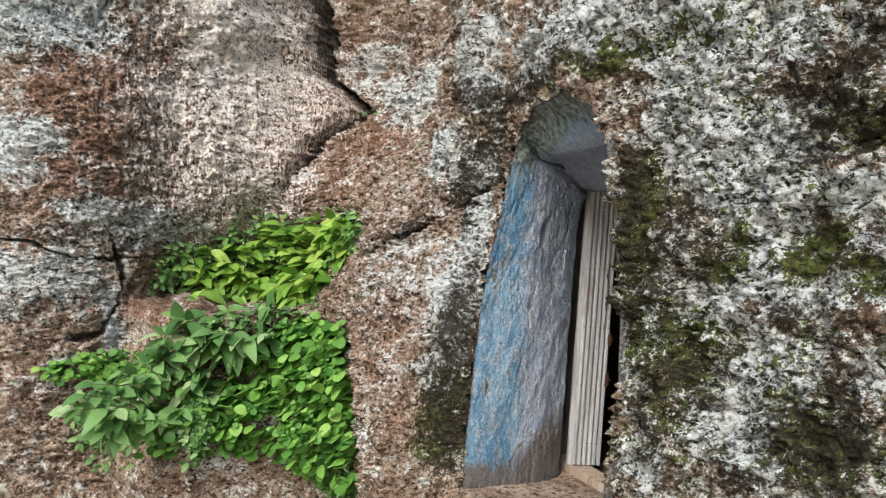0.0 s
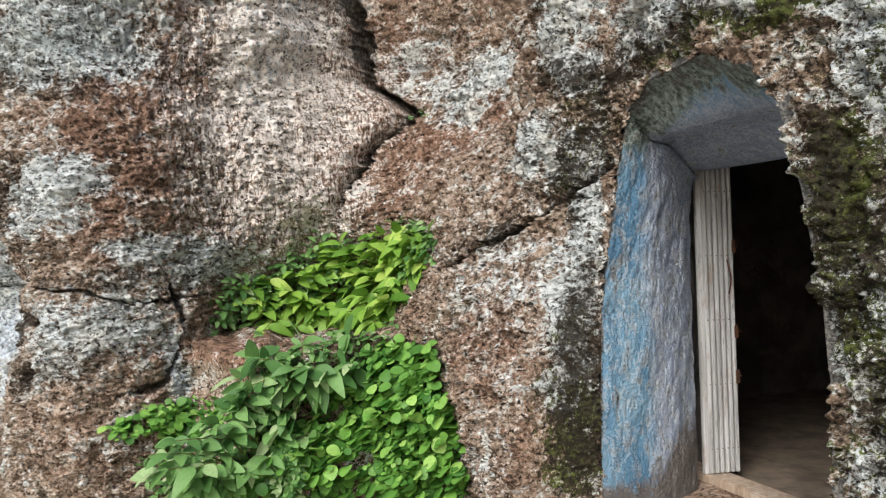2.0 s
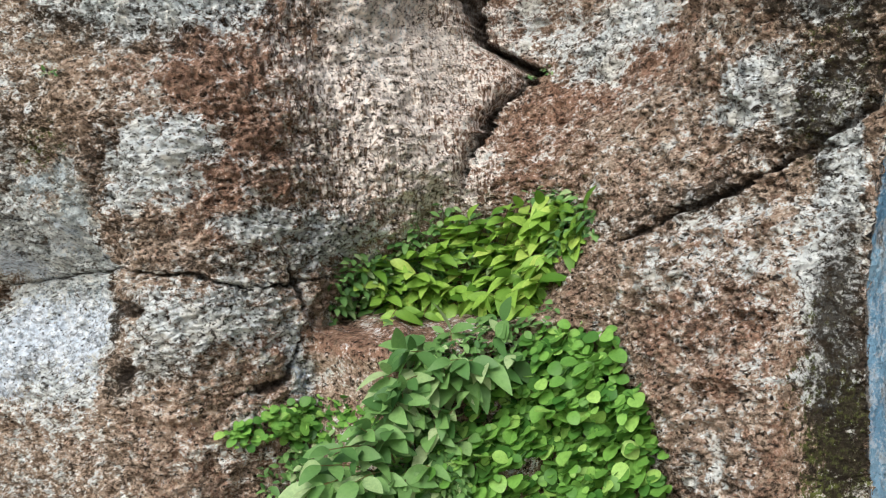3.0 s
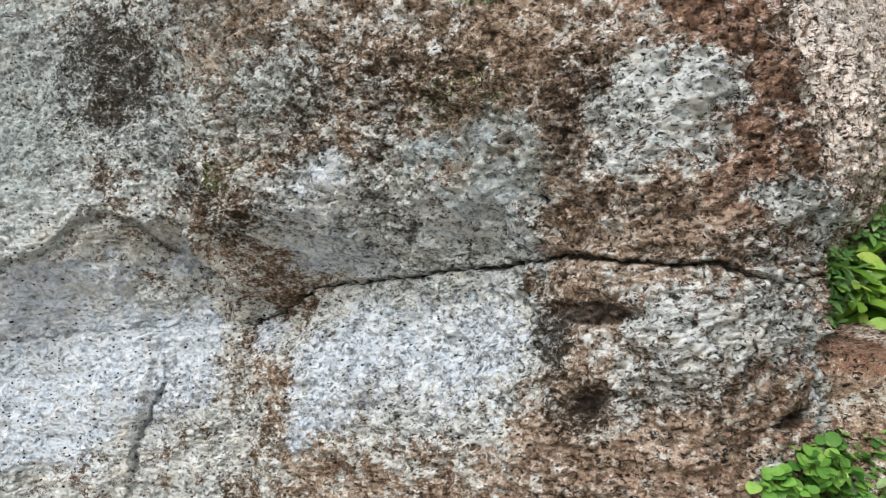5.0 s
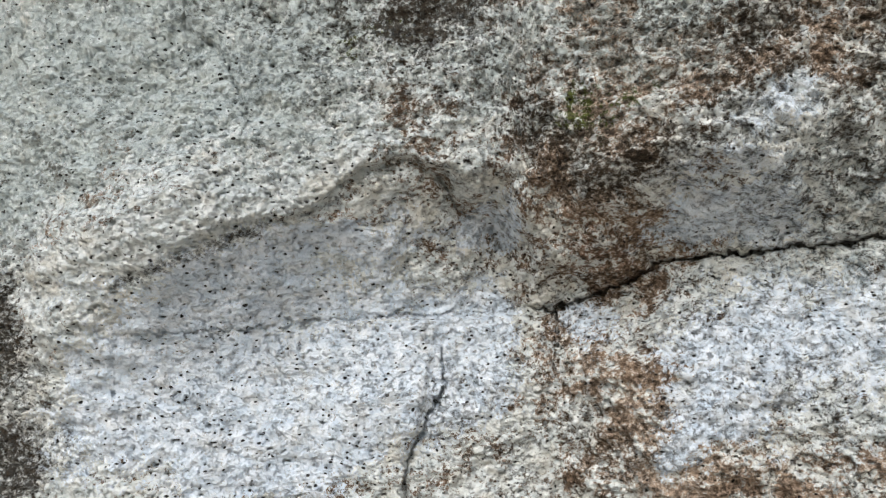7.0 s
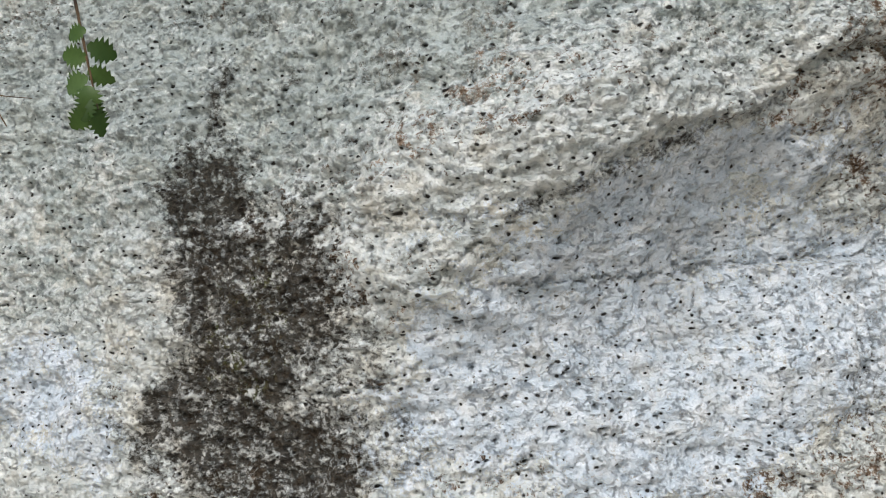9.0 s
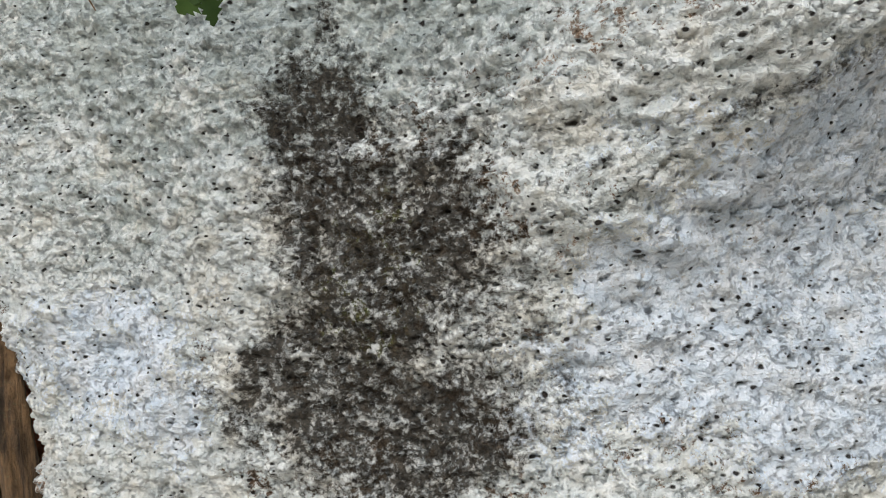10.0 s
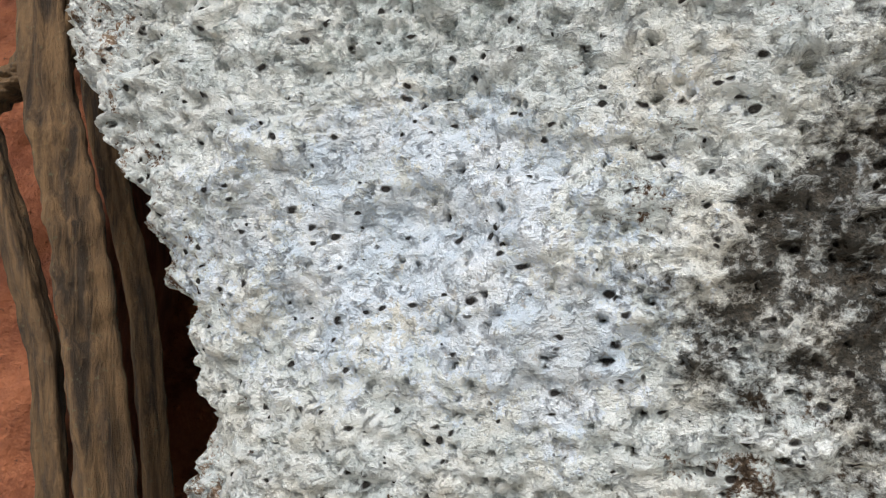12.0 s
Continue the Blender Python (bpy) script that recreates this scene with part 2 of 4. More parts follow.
# foot line: x, y, how far the rock above the ledge line stands out, height of the ledge line
FOOT = np.array([
    (-8.3, 9.6, 0, 1.6), (-8.05, 8.4, 0, 1.6), (-7.85, 7.65, 0, 1.6), (-7.6, 7.15, 0, 1.6), (-7.2, 6.87, 0, 1.6),
    (-6.7, 6.5, 0, 1.5), (-6.2, 6.17, 0, 1.4), (-5.75, 6.12, .1, 1.47), (-5.35, 6.15, .27, 1.62), (-4.95, 6.13, .38, 1.81),
    (-4.35, 6.13, .45, 1.25), (-4.0, 5.75, .38, 1.42), (-3.55, 5.5, .4, 1.48), (-2.95, 4.9, .14, 1.53), (-2.5, 4.68, .05, 1.5),
    (-2.05, 4.82, .05, 1.46), (-1.7, 5.2, .05, 1.46), (-1.2, 5.25, 0, 1.5), (-.55, 4.72, 0, 1.5), (-.11, 3.99, 0, 1.5),
    (.13, 3.6, 0, 1.5), (.37, 3.1, 0, 1.5), (.64, 2.44, 0, 1.5)])
FOOT = np.vstack([FOOT, np.array([(.886, 2.12, 0, 1.5), (1.2, 1.65, 0, 1.5), (1.7, 1.2, 0, 1.5), (2.6, .8, 0, 1.5), (4.2, .6, 0, 1.5)])])
LONG = np.concatenate([[0], np.cumsum(np.hypot(*np.diff(FOOT[:, :2], axis=0).T))])
FINE = np.linspace(0, LONG[-1], 1600)
_k = np.exp(-np.linspace(-2, 2, 61) ** 2)
_k /= _k.sum()
PLAN = [np.convolve(np.pad(np.interp(FINE, LONG, FOOT[:, c]), 30, mode="reflect", reflect_type="odd"), _k, "valid") for c in range(3)]
PLAN.append(np.interp(FINE, LONG, FOOT[:, 3]))
_dx, _dy = np.gradient(PLAN[0]), np.gradient(PLAN[1])
_l = np.hypot(_dx, _dy)
WAY = (_dy / _l, -_dx / _l)
for _i in range(3):
    WAY = tuple(np.convolve(np.pad(w, 30, mode="edge"), _k, "valid") for w in WAY)


def plan(u):
    """Foot point, the way out of the rock, ledge overhang and ledge height at u."""
    return [np.interp(u, FINE, c) for c in (*PLAN[:2], *WAY, *PLAN[2:])]


def near_line(u, z, points):
    """Distance to a bent line, and how far along it (0 to 1)."""
    best, along = np.full(np.shape(u), 99.0), np.zeros(np.shape(u))
    n = len(points) - 1
    for i in range(n):
        (a, b), (c, d) = points[i], points[i + 1]
        s = np.clip(((u - a) * (c - a) + (z - b) * (d - b)) / ((c - a) ** 2 + (d - b) ** 2), 0, 1)
        r = np.hypot(u - a - s * (c - a), z - b - s * (d - b))
        along = np.where(r < best, (i + s) / n, along)
        best = np.minimum(best, r)
    return best, along


def blob(u, z, cu, cz, ru, rz, lean=0, soft=0.5):
    """1 inside a leaning oval, 0 outside."""
    a = np.radians(lean)
    p, q = (u - cu) * np.cos(a) + (z - cz) * np.sin(a), (z - cz) * np.cos(a) - (u - cu) * np.sin(a)
    return 1 - step(1 - soft, 1 + soft, np.hypot(p / ru, q / rz))


LIP_U = (4.2, 4.36, 4.58, 4.86, 5.16, 5.38, 5.58, 5.72, 5.85, 6.04, 6.16, 6.36, 6.62, 6.86, 7.12, 7.56, 8.08, 8.6, 8.78, 9.1, 9.76)
LIP_Z = (1.33, 1.36, 1.44, 1.56, 1.66, 1.78, 1.82, 1.7, 1.58, 1.36, 1.28, 1.32, 1.44, 1.46, 1.48, 1.5, 1.54, 1.48, 1.41, 1.42, 1.46)


def coarse(u, z):
    """How far the rock stands out from its foot line: masses only."""
    over, lip = plan(u)[4], np.interp(u, LIP_U, LIP_Z)
    w = 0.012 * np.sin(u * 17.1) + 0.016 * fbm(u * 13, z * 5, 3, 47)
    crisp = 1 - step(5.5, 5.95, u)
    reach = 0.05 + (0.9 * np.clip(1.82 - lip, 0, 0.5)) * step(5.4, 5.6, u)
    d = over * step(lip + w - 0.01, lip + w + reach, z)
    # under the ridge the rock slopes out from the panel's upper joint to a thin lip
    slope = np.clip((z - 1.26) / np.maximum(lip + w - 1.26, 0.06), 0, 1)
    d = np.where(z < lip + w + 0.045, np.maximum(d, crisp * over * 0.8 * slope ** 1.15), d)
    d = d * (1 - 0.25 * crisp * step(0.3, 1.4, z - lip))
    # the hollow behind the crack, high up
    d = d - 0.95 * step(1.3, 3.0, z) * step(9.55, 10.25, u) * (1 - step(10.6, 11.9, u))
    d = d - 0.25 * step(1.6, 2.9, z) * blob(u, z, 9.2, 3.0, 0.9, 1.3)
    # boulders and swellings
    d = d + 0.25 * (1 - step(11.96, 12.09, u)) * step(11.2, 11.95, u) * (1 - step(0.95, 1.8, z)) - 0.08 * blob(u, z, 11.9, 2.1, 0.5, 0.5, 0, 0.9)
    d = d - 0.09 * step(11.95, 12.09, u) * (1 - step(12.6, 13.0, u))
    d = d + 0.12 * blob(u, z, 8.6, 0.95, 0.55, 0.5, 10, 0.6) + 0.18 * blob(u, z, 8.6, 1.9, 0.5, 0.6, 0, 0.9)
    d = d - 0.14 * blob(u, z, 7.7, 1.5, 0.45, 0.5, 0, 0.9) + 0.1 * blob(u, z, 11.2, 1.0, 0.5, 0.8, 0, 0.9)
    d = d - 0.12 * blob(u, z, 6.6, 1.36, 0.4, 0.12, 15, 0.9) + 0.13 * blob(u, z, 6.75, 0.9, 0.7, 0.4, 0, 0.9)
    d = d + 0.22 * blob(u, z, 4.6, 1.65, 0.45, 0.35, 20, 0.9) + 0.1 * blob(u, z, 3.0, 1.4, 1.4, 0.5, 0, 0.9)
    # ledges with earth on which the plants grow, and the pocket over them
    d = d - 0.3 * blob(u, z, 10.1, 1.45, 0.6, 0.3, 20, 0.7)
    d = d + 0.6 * step(1.22, 1.12, z + 0.03 * np.sin(u * 11)) * step(9.05, 9.25, u) * (1 - step(10.3, 10.9, u))
    d = d + 0.3 * step(0.75, 0.6, z + 0.03 * np.sin(u * 8)) * step(8.85, 9.3, u) * (1 - step(10.4, 11.3, u))
    return d


def surface(u, z, d):
    # beyond its far edge, which leans, the rock turns sharply back
    edge = np.interp(z, (0.5, 0.72, 0.98, 1.16, 1.3, 1.48, 2.6, 4), (2.42, 2.5, 2.45, 2.34, 2.23, 2.13, 1.3, 0.6))
    edge = edge + 0.02 * np.sin(z * 31) + 0.015 * np.sin(z * 67)
    e = np.maximum(0, edge - u)
    x, y, nx, ny, over, lip = plan(u + e)
    return x + nx * d + 0.35 * e ** 2 / (e + 0.1), y + ny * d + 1.1 * e ** 2 / (e + 0.02)
# ---- the cliff ----
RIM_P = (0, .16, .3, .36, .42, .5, .58, .64, .7, 1)
RIM_U = (12.09, 12.09, 12.18, 12.24, 12.42, 12.84, 13.06, 13.16, 13.23, 13.36)
RIM_Z = (0.3, 1.3, 1.95, 2.17, 2.26, 2.255, 2.15, 2.02, 1.7, 0.3)


def opening(p):
    """The rim of the doorway, p from 0 (far foot) over the arch to 1 (near foot)."""
    return np.interp(p, RIM_P, RIM_U), np.interp(p, RIM_P, RIM_Z)


def inside_opening(u, z, shrink=0.0):
    """Is the place within the doorway's rim?"""
    n = 0.004 * grad_noise(u * 30, z * 30, 77)
    left = np.interp(z, RIM_Z[:4], RIM_U[:4]) + shrink + n
    right = np.interp(z, RIM_Z[:4:-1], RIM_U[:4:-1]) - shrink - n
    top = np.interp(u, RIM_U[2:], RIM_Z[2:]) - shrink - n
    return (u > left) & (u < right) & (z > 0.46) & (z < top)


def crack(u, z, points, width, depth):
    """A cleft along a bent line, narrowing to its ends, with ragged sides."""
    lo, hi = np.min(points, 0) - 0.15, np.max(points, 0) + 0.15
    sel = (u > lo[0]) & (u < hi[0]) & (z > lo[1]) & (z < hi[1])
    out = np.zeros_like(u)
    if not sel.any():
        return out
    u, z = u[sel], z[sel]
    w = 0.016 * grad_noise(u * 7, z * 7, 40) + 0.014 * fbm(u * 26, z * 26, 3, 41)
    width = width * np.clip(0.5 + 0.6 * grad_noise(u * 4, z * 4, 42), 0.35, 1.2)
    r, s = near_line(u + w, z - w, points)
    fade = np.clip(np.minimum(s, 1 - s) * 8, 0.15, 1)
    out[sel] = depth * fade * np.clip(1 - r / np.maximum(width * fade, 1e-4), 0, 1) ** 0.7
    return out


def relief(u, z):
    """Everything that stands out or in on the rock, and its stains."""
    calm = step(0.06, 0.3, np.abs(u - 12.08))
    wu, wz = u + 0.05 * calm * fbm(u * 3, z * 3, 3, 11), z + 0.05 * fbm(u * 3, z * 3, 3, 17)
    d = coarse(wu, wz)
    d = d + 0.05 * (0.3 + 0.7 * calm) * fbm(u * 1.6, z * 1.9, 3, 1) + 0.016 * fbm(u * 8, z * 11, 4, 5)
    d = d + 0.035 * fbm(u * 4, z * 3.4, 3, 3) * step(13.3, 13.7, u) + 0.02 * fbm(u * 5, z * 5, 3, 4) * step(6, 7.5, u)
    lumpy = step(5.6, 6.6, u) * (0.45 + 0.55 * calm)
    d = d + lumpy * (0.03 * (0.5 - np.abs(fbm(u * 7, z * 8.5, 3, 13))) + 0.022 * fbm(u * 14, z * 15, 3, 15))
    d = d + (1 - step(5.6, 6.6, u)) * 0.012 * fbm(u * 8 + z * 3, z * 15, 3, 19)
    uncut = d
    d = crack_all(u, z, d)
    # how deep the cracks cut, to darken them with dirt and painted shade
    grime_shade = np.clip((uncut - d - 0.012) * 22, 0, 0.62)
    s = stains(wu + 0.05 * calm * fbm(u * 1.9, z * 1.9, 2, 61) + 0.03 * calm * fbm(u * 9, z * 9, 2, 63), wz + 0.05 * fbm(u * 1.9, z * 1.9, 2, 67) + 0.03 * fbm(u * 9, z * 9, 2, 69), u, z)
    s["rust"] = s["rust"] * (0.45 + 0.55 * step(8.1, 8.8, u))
    s["streak"] = s["streak"] * 1.2
    s["white"] = s["white"] * (1 + 0.35 * (1 - step(4.5, 6, u)))
    for key, most in (("dark", 0.92), ("white", 0.88 + 0.45 * (1 - step(4.5, 6, u))), ("rust", 0.8), ("streak", 0.95)):
        s[key] = np.minimum(s[key], most)
    rough = 1 - 0.72 * s["plate"]
    d = d + rough * ((0.02 + 0.012 * step(5.5, 7, u)) * np.abs(fbm(u * 16, z * 26, 4, 9)) + 0.006 * fbm(u * 70, z * 90, 2, 23))
    # scales of rock that lap over one another, each cut back below its edge
    rag = 1.5 * fbm(u * 5, z * 8, 3, 101) + 0.6 * fbm(u * 15, z * 24, 2, 103)
    far = 1 - step(6.2, 7.5, u)
    for rise, deep, seed in ((19, 0.012, 105), (9, 0.018, 107)):
        lap = (z * rise + rag * (1.4 if rise > 10 else 1.0) + 0.3 * np.sin(u * 2 + seed)) % 1
        lap = np.where(lap < 0.14, lap / 0.14, (1 - lap) / 0.86)
        patch = step(-0.35, 0.45, fbm(u * 4.1, z * 5.3, 2, seed))
        curtain = 1 - 0.85 * blob(u, z, 9.7, 2.8, 0.6, 1.1)
        d = d + deep * (1.1 - 0.4 * far) * (lap - 0.5) * patch * (1 - 0.5 * s["plate"]) * curtain
    # thin clefts that run along the layers of the rock
    layer = fbm(u * 6.5 + z * 2, z * 23 - u * 2, 3, 29)
    groove = np.clip(1 - np.abs(layer) / 0.11, 0, 1) * step(-0.15, 0.35, fbm(u * 3.1, z * 3.7, 2, 30)) * (1 - 0.55 * s["plate"]) * (1 - 0.85 * blob(u, z, 9.7, 2.8, 0.6, 1.1))
    d = d - 0.014 * groove - 0.006 * np.abs(layer)
    grime_shade = np.maximum(grime_shade, 0.55 * np.clip(groove * 1.6 - 0.6, 0, 1))
    # pits; holes keeps where dirt and painted shade darken the rock
    holes = grime_shade
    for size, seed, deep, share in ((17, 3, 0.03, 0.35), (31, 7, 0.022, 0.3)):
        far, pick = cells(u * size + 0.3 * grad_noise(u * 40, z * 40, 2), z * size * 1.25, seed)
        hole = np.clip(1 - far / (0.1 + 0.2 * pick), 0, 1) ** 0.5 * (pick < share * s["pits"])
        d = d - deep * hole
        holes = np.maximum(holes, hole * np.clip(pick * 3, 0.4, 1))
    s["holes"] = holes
    lip = np.interp(u, LIP_U, LIP_Z)
    edge = np.exp(-((z - lip - 0.005) / 0.022) ** 2) * step(4.2, 4.45, u) * (1 - step(5.5, 5.75, u)) * step(-0.3, 0.3, fbm(u * 6, z * 3, 2, 109))
    s["rust"] = np.maximum(s["rust"], 0.62 * edge)
    s["dark"] = np.maximum(s["dark"], 0.5 * edge)
    return d, s


def crack_all(u, z, d):
    panel = [((5.68, 1.2), (5.68, 1.0), (5.62, .86), (5.52, .66), (5.5, .4)), ((4.4, 1.24), (4.8, 1.235), (5.16, 1.255), (5.5, 1.26), (5.9, 1.28)),
             ((6.16, 1.28), (6.19, 1.14), (6.18, 1.0)), ((4.74, 2.8), (4.7, 2.42), (4.84, 2.32), (4.94, 2.06), (4.91, 1.9)),
             ((4.1, 1.24), (4.34, 1.25), (4.44, 1.4)), ((3.92, .93), (4.12, .96), (4.2, 1.02))]
    for line in panel:
        wide = 0.024 if line[0][0] > 5.6 else 0.011
        d = d - crack(u, z, line, wide, wide * 2.4)
    d = d + 0.045 * step(5.1, 5.5, u) * (1 - step(6.12, 6.17, u)) * (1 - step(1.235, 1.26, z)) + 0.03 * step(5.1, 5.3, u) * (1 - step(5.64, 5.68, u + 0.25 * (1.2 - z))) * (1 - step(1.235, 1.26, z))
    # the ledge line, drawn on as a cleft
    d = d - crack(u, z, ((5.9, 1.33), (6.16, 1.26), (6.36, 1.32), (6.62, 1.44), (7.12, 1.47), (8.08, 1.53), (8.6, 1.47), (8.78, 1.4), (9.1, 1.41), (9.4, 1.44)), 0.022, 0.07)
    # the great cleft with its boulder standing out beside it
    cleft = ((9.9, 3.9), (9.94, 3.6), (9.98, 3.2), (10.0, 2.85), (10.18, 2.6), (10.06, 2.28), (9.99, 1.8))
    edge = np.interp(z + 0.02 * grad_noise(u * 9, z * 9, 44), [c[1] for c in cleft[::-1]], [c[0] for c in cleft[::-1]])
    d = d + 0.13 * step(edge + 0.02, edge - 0.06, u) * step(edge - 0.75, edge - 0.1, u) * step(1.7, 2.1, z)
    d = d - crack(u, z, cleft, 0.065, 0.28)
    # clefts round the boulders
    d = d - crack(u, z, ((8.95, 1.62), (9.06, 1.3), (9.03, 1.1), (8.95, .95), (8.72, .88)), 0.04, 0.07)
    d = d - crack(u, z, ((8.16, 2.3), (8.3, 1.9), (8.46, 1.66), (8.66, 1.5)), 0.04, 0.018)
    d = d - crack(u, z, ((10.9, 1.5), (11.1, 1.56), (11.54, 1.68), (11.92, 1.84), (12.14, 2.0), (12.2, 2.3)), 0.06, 0.08)
    d = d - 0.05 * blob(u, z, 8.2, 1.0, 0.09, 0.05, 30, 1.0) - 0.05 * blob(u, z, 8.2, 1.32, 0.16, 0.05)
    d = d + 0.05 * step(1.75, 1.68, z + 0.6 * (4.6 - u)) * blob(u, z, 4.6, 1.75, 0.2, 0.2)
    return d


def stains(u, z, u0, z0):
    zero = np.zeros_like(u)
    far, near = 1 - step(5.6, 6.6, u), step(12.9, 13.5, u)
    patch = 0.12 * fbm(u * 2.2, z * 2.2, 3, 51)
    s = dict(white=0.2 + 0.42 * far + 0.22 * near + 0.14 * step(5.4, 6, u) * (1 - step(7.5, 8, u)) + 0.9 * patch - 0.16 * step(1.7, 2.2, z) * step(4.2, 4.8, u) * (1 - step(6.6, 7.2, u)), rust=0.02 + 0.2 * step(8, 9, u) * (1 - near) - patch,
             dark=0.02 + 0.1 * step(5, 6, u) + 0.14 * step(1.8, 2.4, z) * step(4.6, 5.2, u) * (1 - step(7, 7.6, u)) + 0.06 * near + 0.08 * fbm(u * 3, z * 3, 2, 52), blue=0.5 * step(1.6, 2.2, z) * (1 - step(6.4, 7.2, u)),
             moss=0.22 * near + zero, tan=0.38 + 0.2 * step(6.4, 7, u) * (1 - step(12.9, 13.3, u)) + patch, plate=zero.copy(), streak=zero.copy(), pits=0.2 + 0.75 * (1 - step(4.5, 9, u)))

    mottle = 0.95 + 0.5 * fbm(u * 3.5, z * 3.5, 3, 91)

    def add(key, amount, cu, cz, ru, rz, lean=0):
        sel = (np.abs(u - cu) < 2 * max(ru, rz)) & (np.abs(z - cz) < 2 * max(ru, rz))
        s[key][sel] = np.clip(s[key][sel] + amount * blob(u[sel], z[sel], cu, cz, ru, rz, lean, 0.78) * mottle[sel], -0.2, 1)

    add("tan", 0.70, 2.30, 0.60, 0.23, 0.05)
    add("tan", 0.70, 2.34, 1.34, 0.07, 0.08)
    add("white", 0.50, 2.80, 1.14, 0.22, 0.13)
    add("plate", 0.45, 2.84, 1.06, 0.13, 0.06)
    add("plate", 0.70, 2.86, 0.98, 0.43, 0.16)
    add("white", 0.50, 2.88, 0.76, 0.29, 0.14)
    add("plate", 0.55, 2.88, 0.78, 0.21, 0.11)
    add("white", 0.60, 2.94, 1.26, 0.36, 0.35)
    add("blue", 0.40, 2.96, 1.36, 0.35, 0.21)
    add("blue", 0.80, 3.14, 1.86, 0.53, 0.36)
    add("white", 0.60, 3.14, 1.76, 0.44, 0.35)
    add("white", 0.60, 3.14, 0.78, 0.29, 0.14)
    add("plate", 0.45, 3.16, 0.76, 0.16, 0.11)
    add("plate", 0.60, 3.16, 0.78, 0.04, 0.05)
    add("tan", 0.50, 3.18, 1.18, 0.06, 0.03)
    add("rust", 0.45, 3.18, 0.86, 0.05, 0.03, 10)
    add("dark", 0.45, 3.26, 0.88, 0.04, 0.03, -20)
    add("dark", 0.45, 3.30, 0.92, 0.04, 0.03)
    add("dark", 0.35, 3.32, 0.78, 0.04, 0.04)
    add("dark", 0.75, 3.36, 0.82, 0.09, 0.04, -10)
    add("dark", 0.60, 3.36, 0.72, 0.08, 0.06)
    add("tan", 0.40, 3.36, 0.78, 0.10, 0.14)
    add("dark", 0.75, 3.44, 0.82, 0.07, 0.07)
    add("dark", 0.45, 3.46, 1.00, 0.05, 0.06)
    add("dark", 0.60, 3.48, 0.68, 0.04, 0.06)
    add("dark", 0.70, 3.54, 0.86, 0.12, 0.08)
    add("dark", 0.85, 3.60, 0.86, 0.18, 0.14)
    add("dark", 0.60, 3.62, 1.30, 0.11, 0.15)
    add("dark", 0.50, 3.64, 1.62, 0.09, 0.14)
    add("dark", 0.80, 3.66, 0.62, 0.26, 0.12)
    add("dark", 0.60, 3.68, 1.54, 0.12, 0.13)
    add("dark", 0.80, 3.68, 1.86, 0.03, 0.10)
    add("moss", 0.20, 3.72, 1.14, 0.17, 0.23)
    add("dark", 0.95, 3.72, 1.08, 0.20, 0.14)
    add("dark", 0.90, 3.74, 1.26, 0.20, 0.13)
    add("white", 0.90, 3.74, 0.94, 0.04, 0.04)
    add("dark", 0.80, 3.76, 0.80, 0.23, 0.13)
    add("tan", 0.50, 3.78, 0.72, 0.19, 0.15)
    add("blue", 0.60, 3.80, 1.74, 0.37, 0.27)
    add("tan", 0.50, 3.82, 0.84, 0.20, 0.14)
    add("dark", 0.45, 3.90, 0.84, 0.11, 0.16)
    add("dark", 0.50, 3.92, 1.28, 0.10, 0.11)
    add("dark", 0.60, 3.94, 0.72, 0.16, 0.08)
    add("dark", 0.45, 3.94, 1.38, 0.11, 0.11)
    add("blue", 0.50, 3.96, 1.88, 0.20, 0.11)
    add("white", 0.50, 3.96, 1.74, 0.20, 0.15)
    add("blue", 0.40, 3.98, 1.84, 0.16, 0.13)
    add("dark", 0.50, 4.02, 0.82, 0.13, 0.12)
    add("blue", 0.90, 4.04, 2.16, 0.74, 0.34)
    add("dark", 0.60, 4.04, 1.12, 0.11, 0.12)
    add("rust", 0.35, 4.04, 1.58, 0.10, 0.06)
    add("blue", 0.40, 4.04, 1.82, 0.08, 0.09)
    add("white", 0.50, 4.16, 2.34, 0.53, 0.14)
    add("tan", 0.80, 4.18, 1.10, 0.09, 0.07)
    add("tan", 0.70, 4.20, 1.16, 0.08, 0.12)
    add("tan", 0.50, 4.20, 1.56, 0.10, 0.07)
    add("tan", 0.40, 4.34, 1.30, 0.06, 0.03, 20)
    add("plate", 0.80, 4.36, 1.10, 0.13, 0.09)
    add("tan", 0.45, 4.42, 1.86, 0.23, 0.10, 10)
    add("tan", 0.40, 4.56, 1.96, 0.11, 0.12)
    add("white", 0.60, 4.56, 1.54, 0.24, 0.07, 25)
    add("plate", 1.00, 4.64, 1.10, 0.25, 0.16)
    add("white", 0.55, 4.66, 2.16, 0.20, 0.18)
    add("plate", 1.00, 4.66, 0.84, 0.46, 0.18)
    add("tan", 0.35, 4.76, 1.02, 0.03, 0.14)
    add("plate", 0.90, 4.76, 1.12, 0.37, 0.13)
    add("blue", 0.50, 4.80, 2.28, 0.24, 0.15)
    add("tan", 0.50, 4.88, 2.06, 0.03, 0.12)
    add("white", 0.60, 4.90, 1.70, 0.37, 0.09, 20)
    add("plate", 1.00, 4.92, 0.92, 0.62, 0.31)
    add("white", 0.75, 4.94, 2.60, 0.37, 0.23)
    add("tan", 0.35, 4.96, 1.56, 0.31, 0.04, 12)
    add("blue", 0.70, 4.98, 2.44, 0.40, 0.41)
    add("plate", 1.00, 4.98, 1.38, 0.52, 0.10)
    add("white", 0.90, 4.98, 1.38, 0.56, 0.17)
    add("white", 0.50, 5.00, 2.12, 0.32, 0.22)
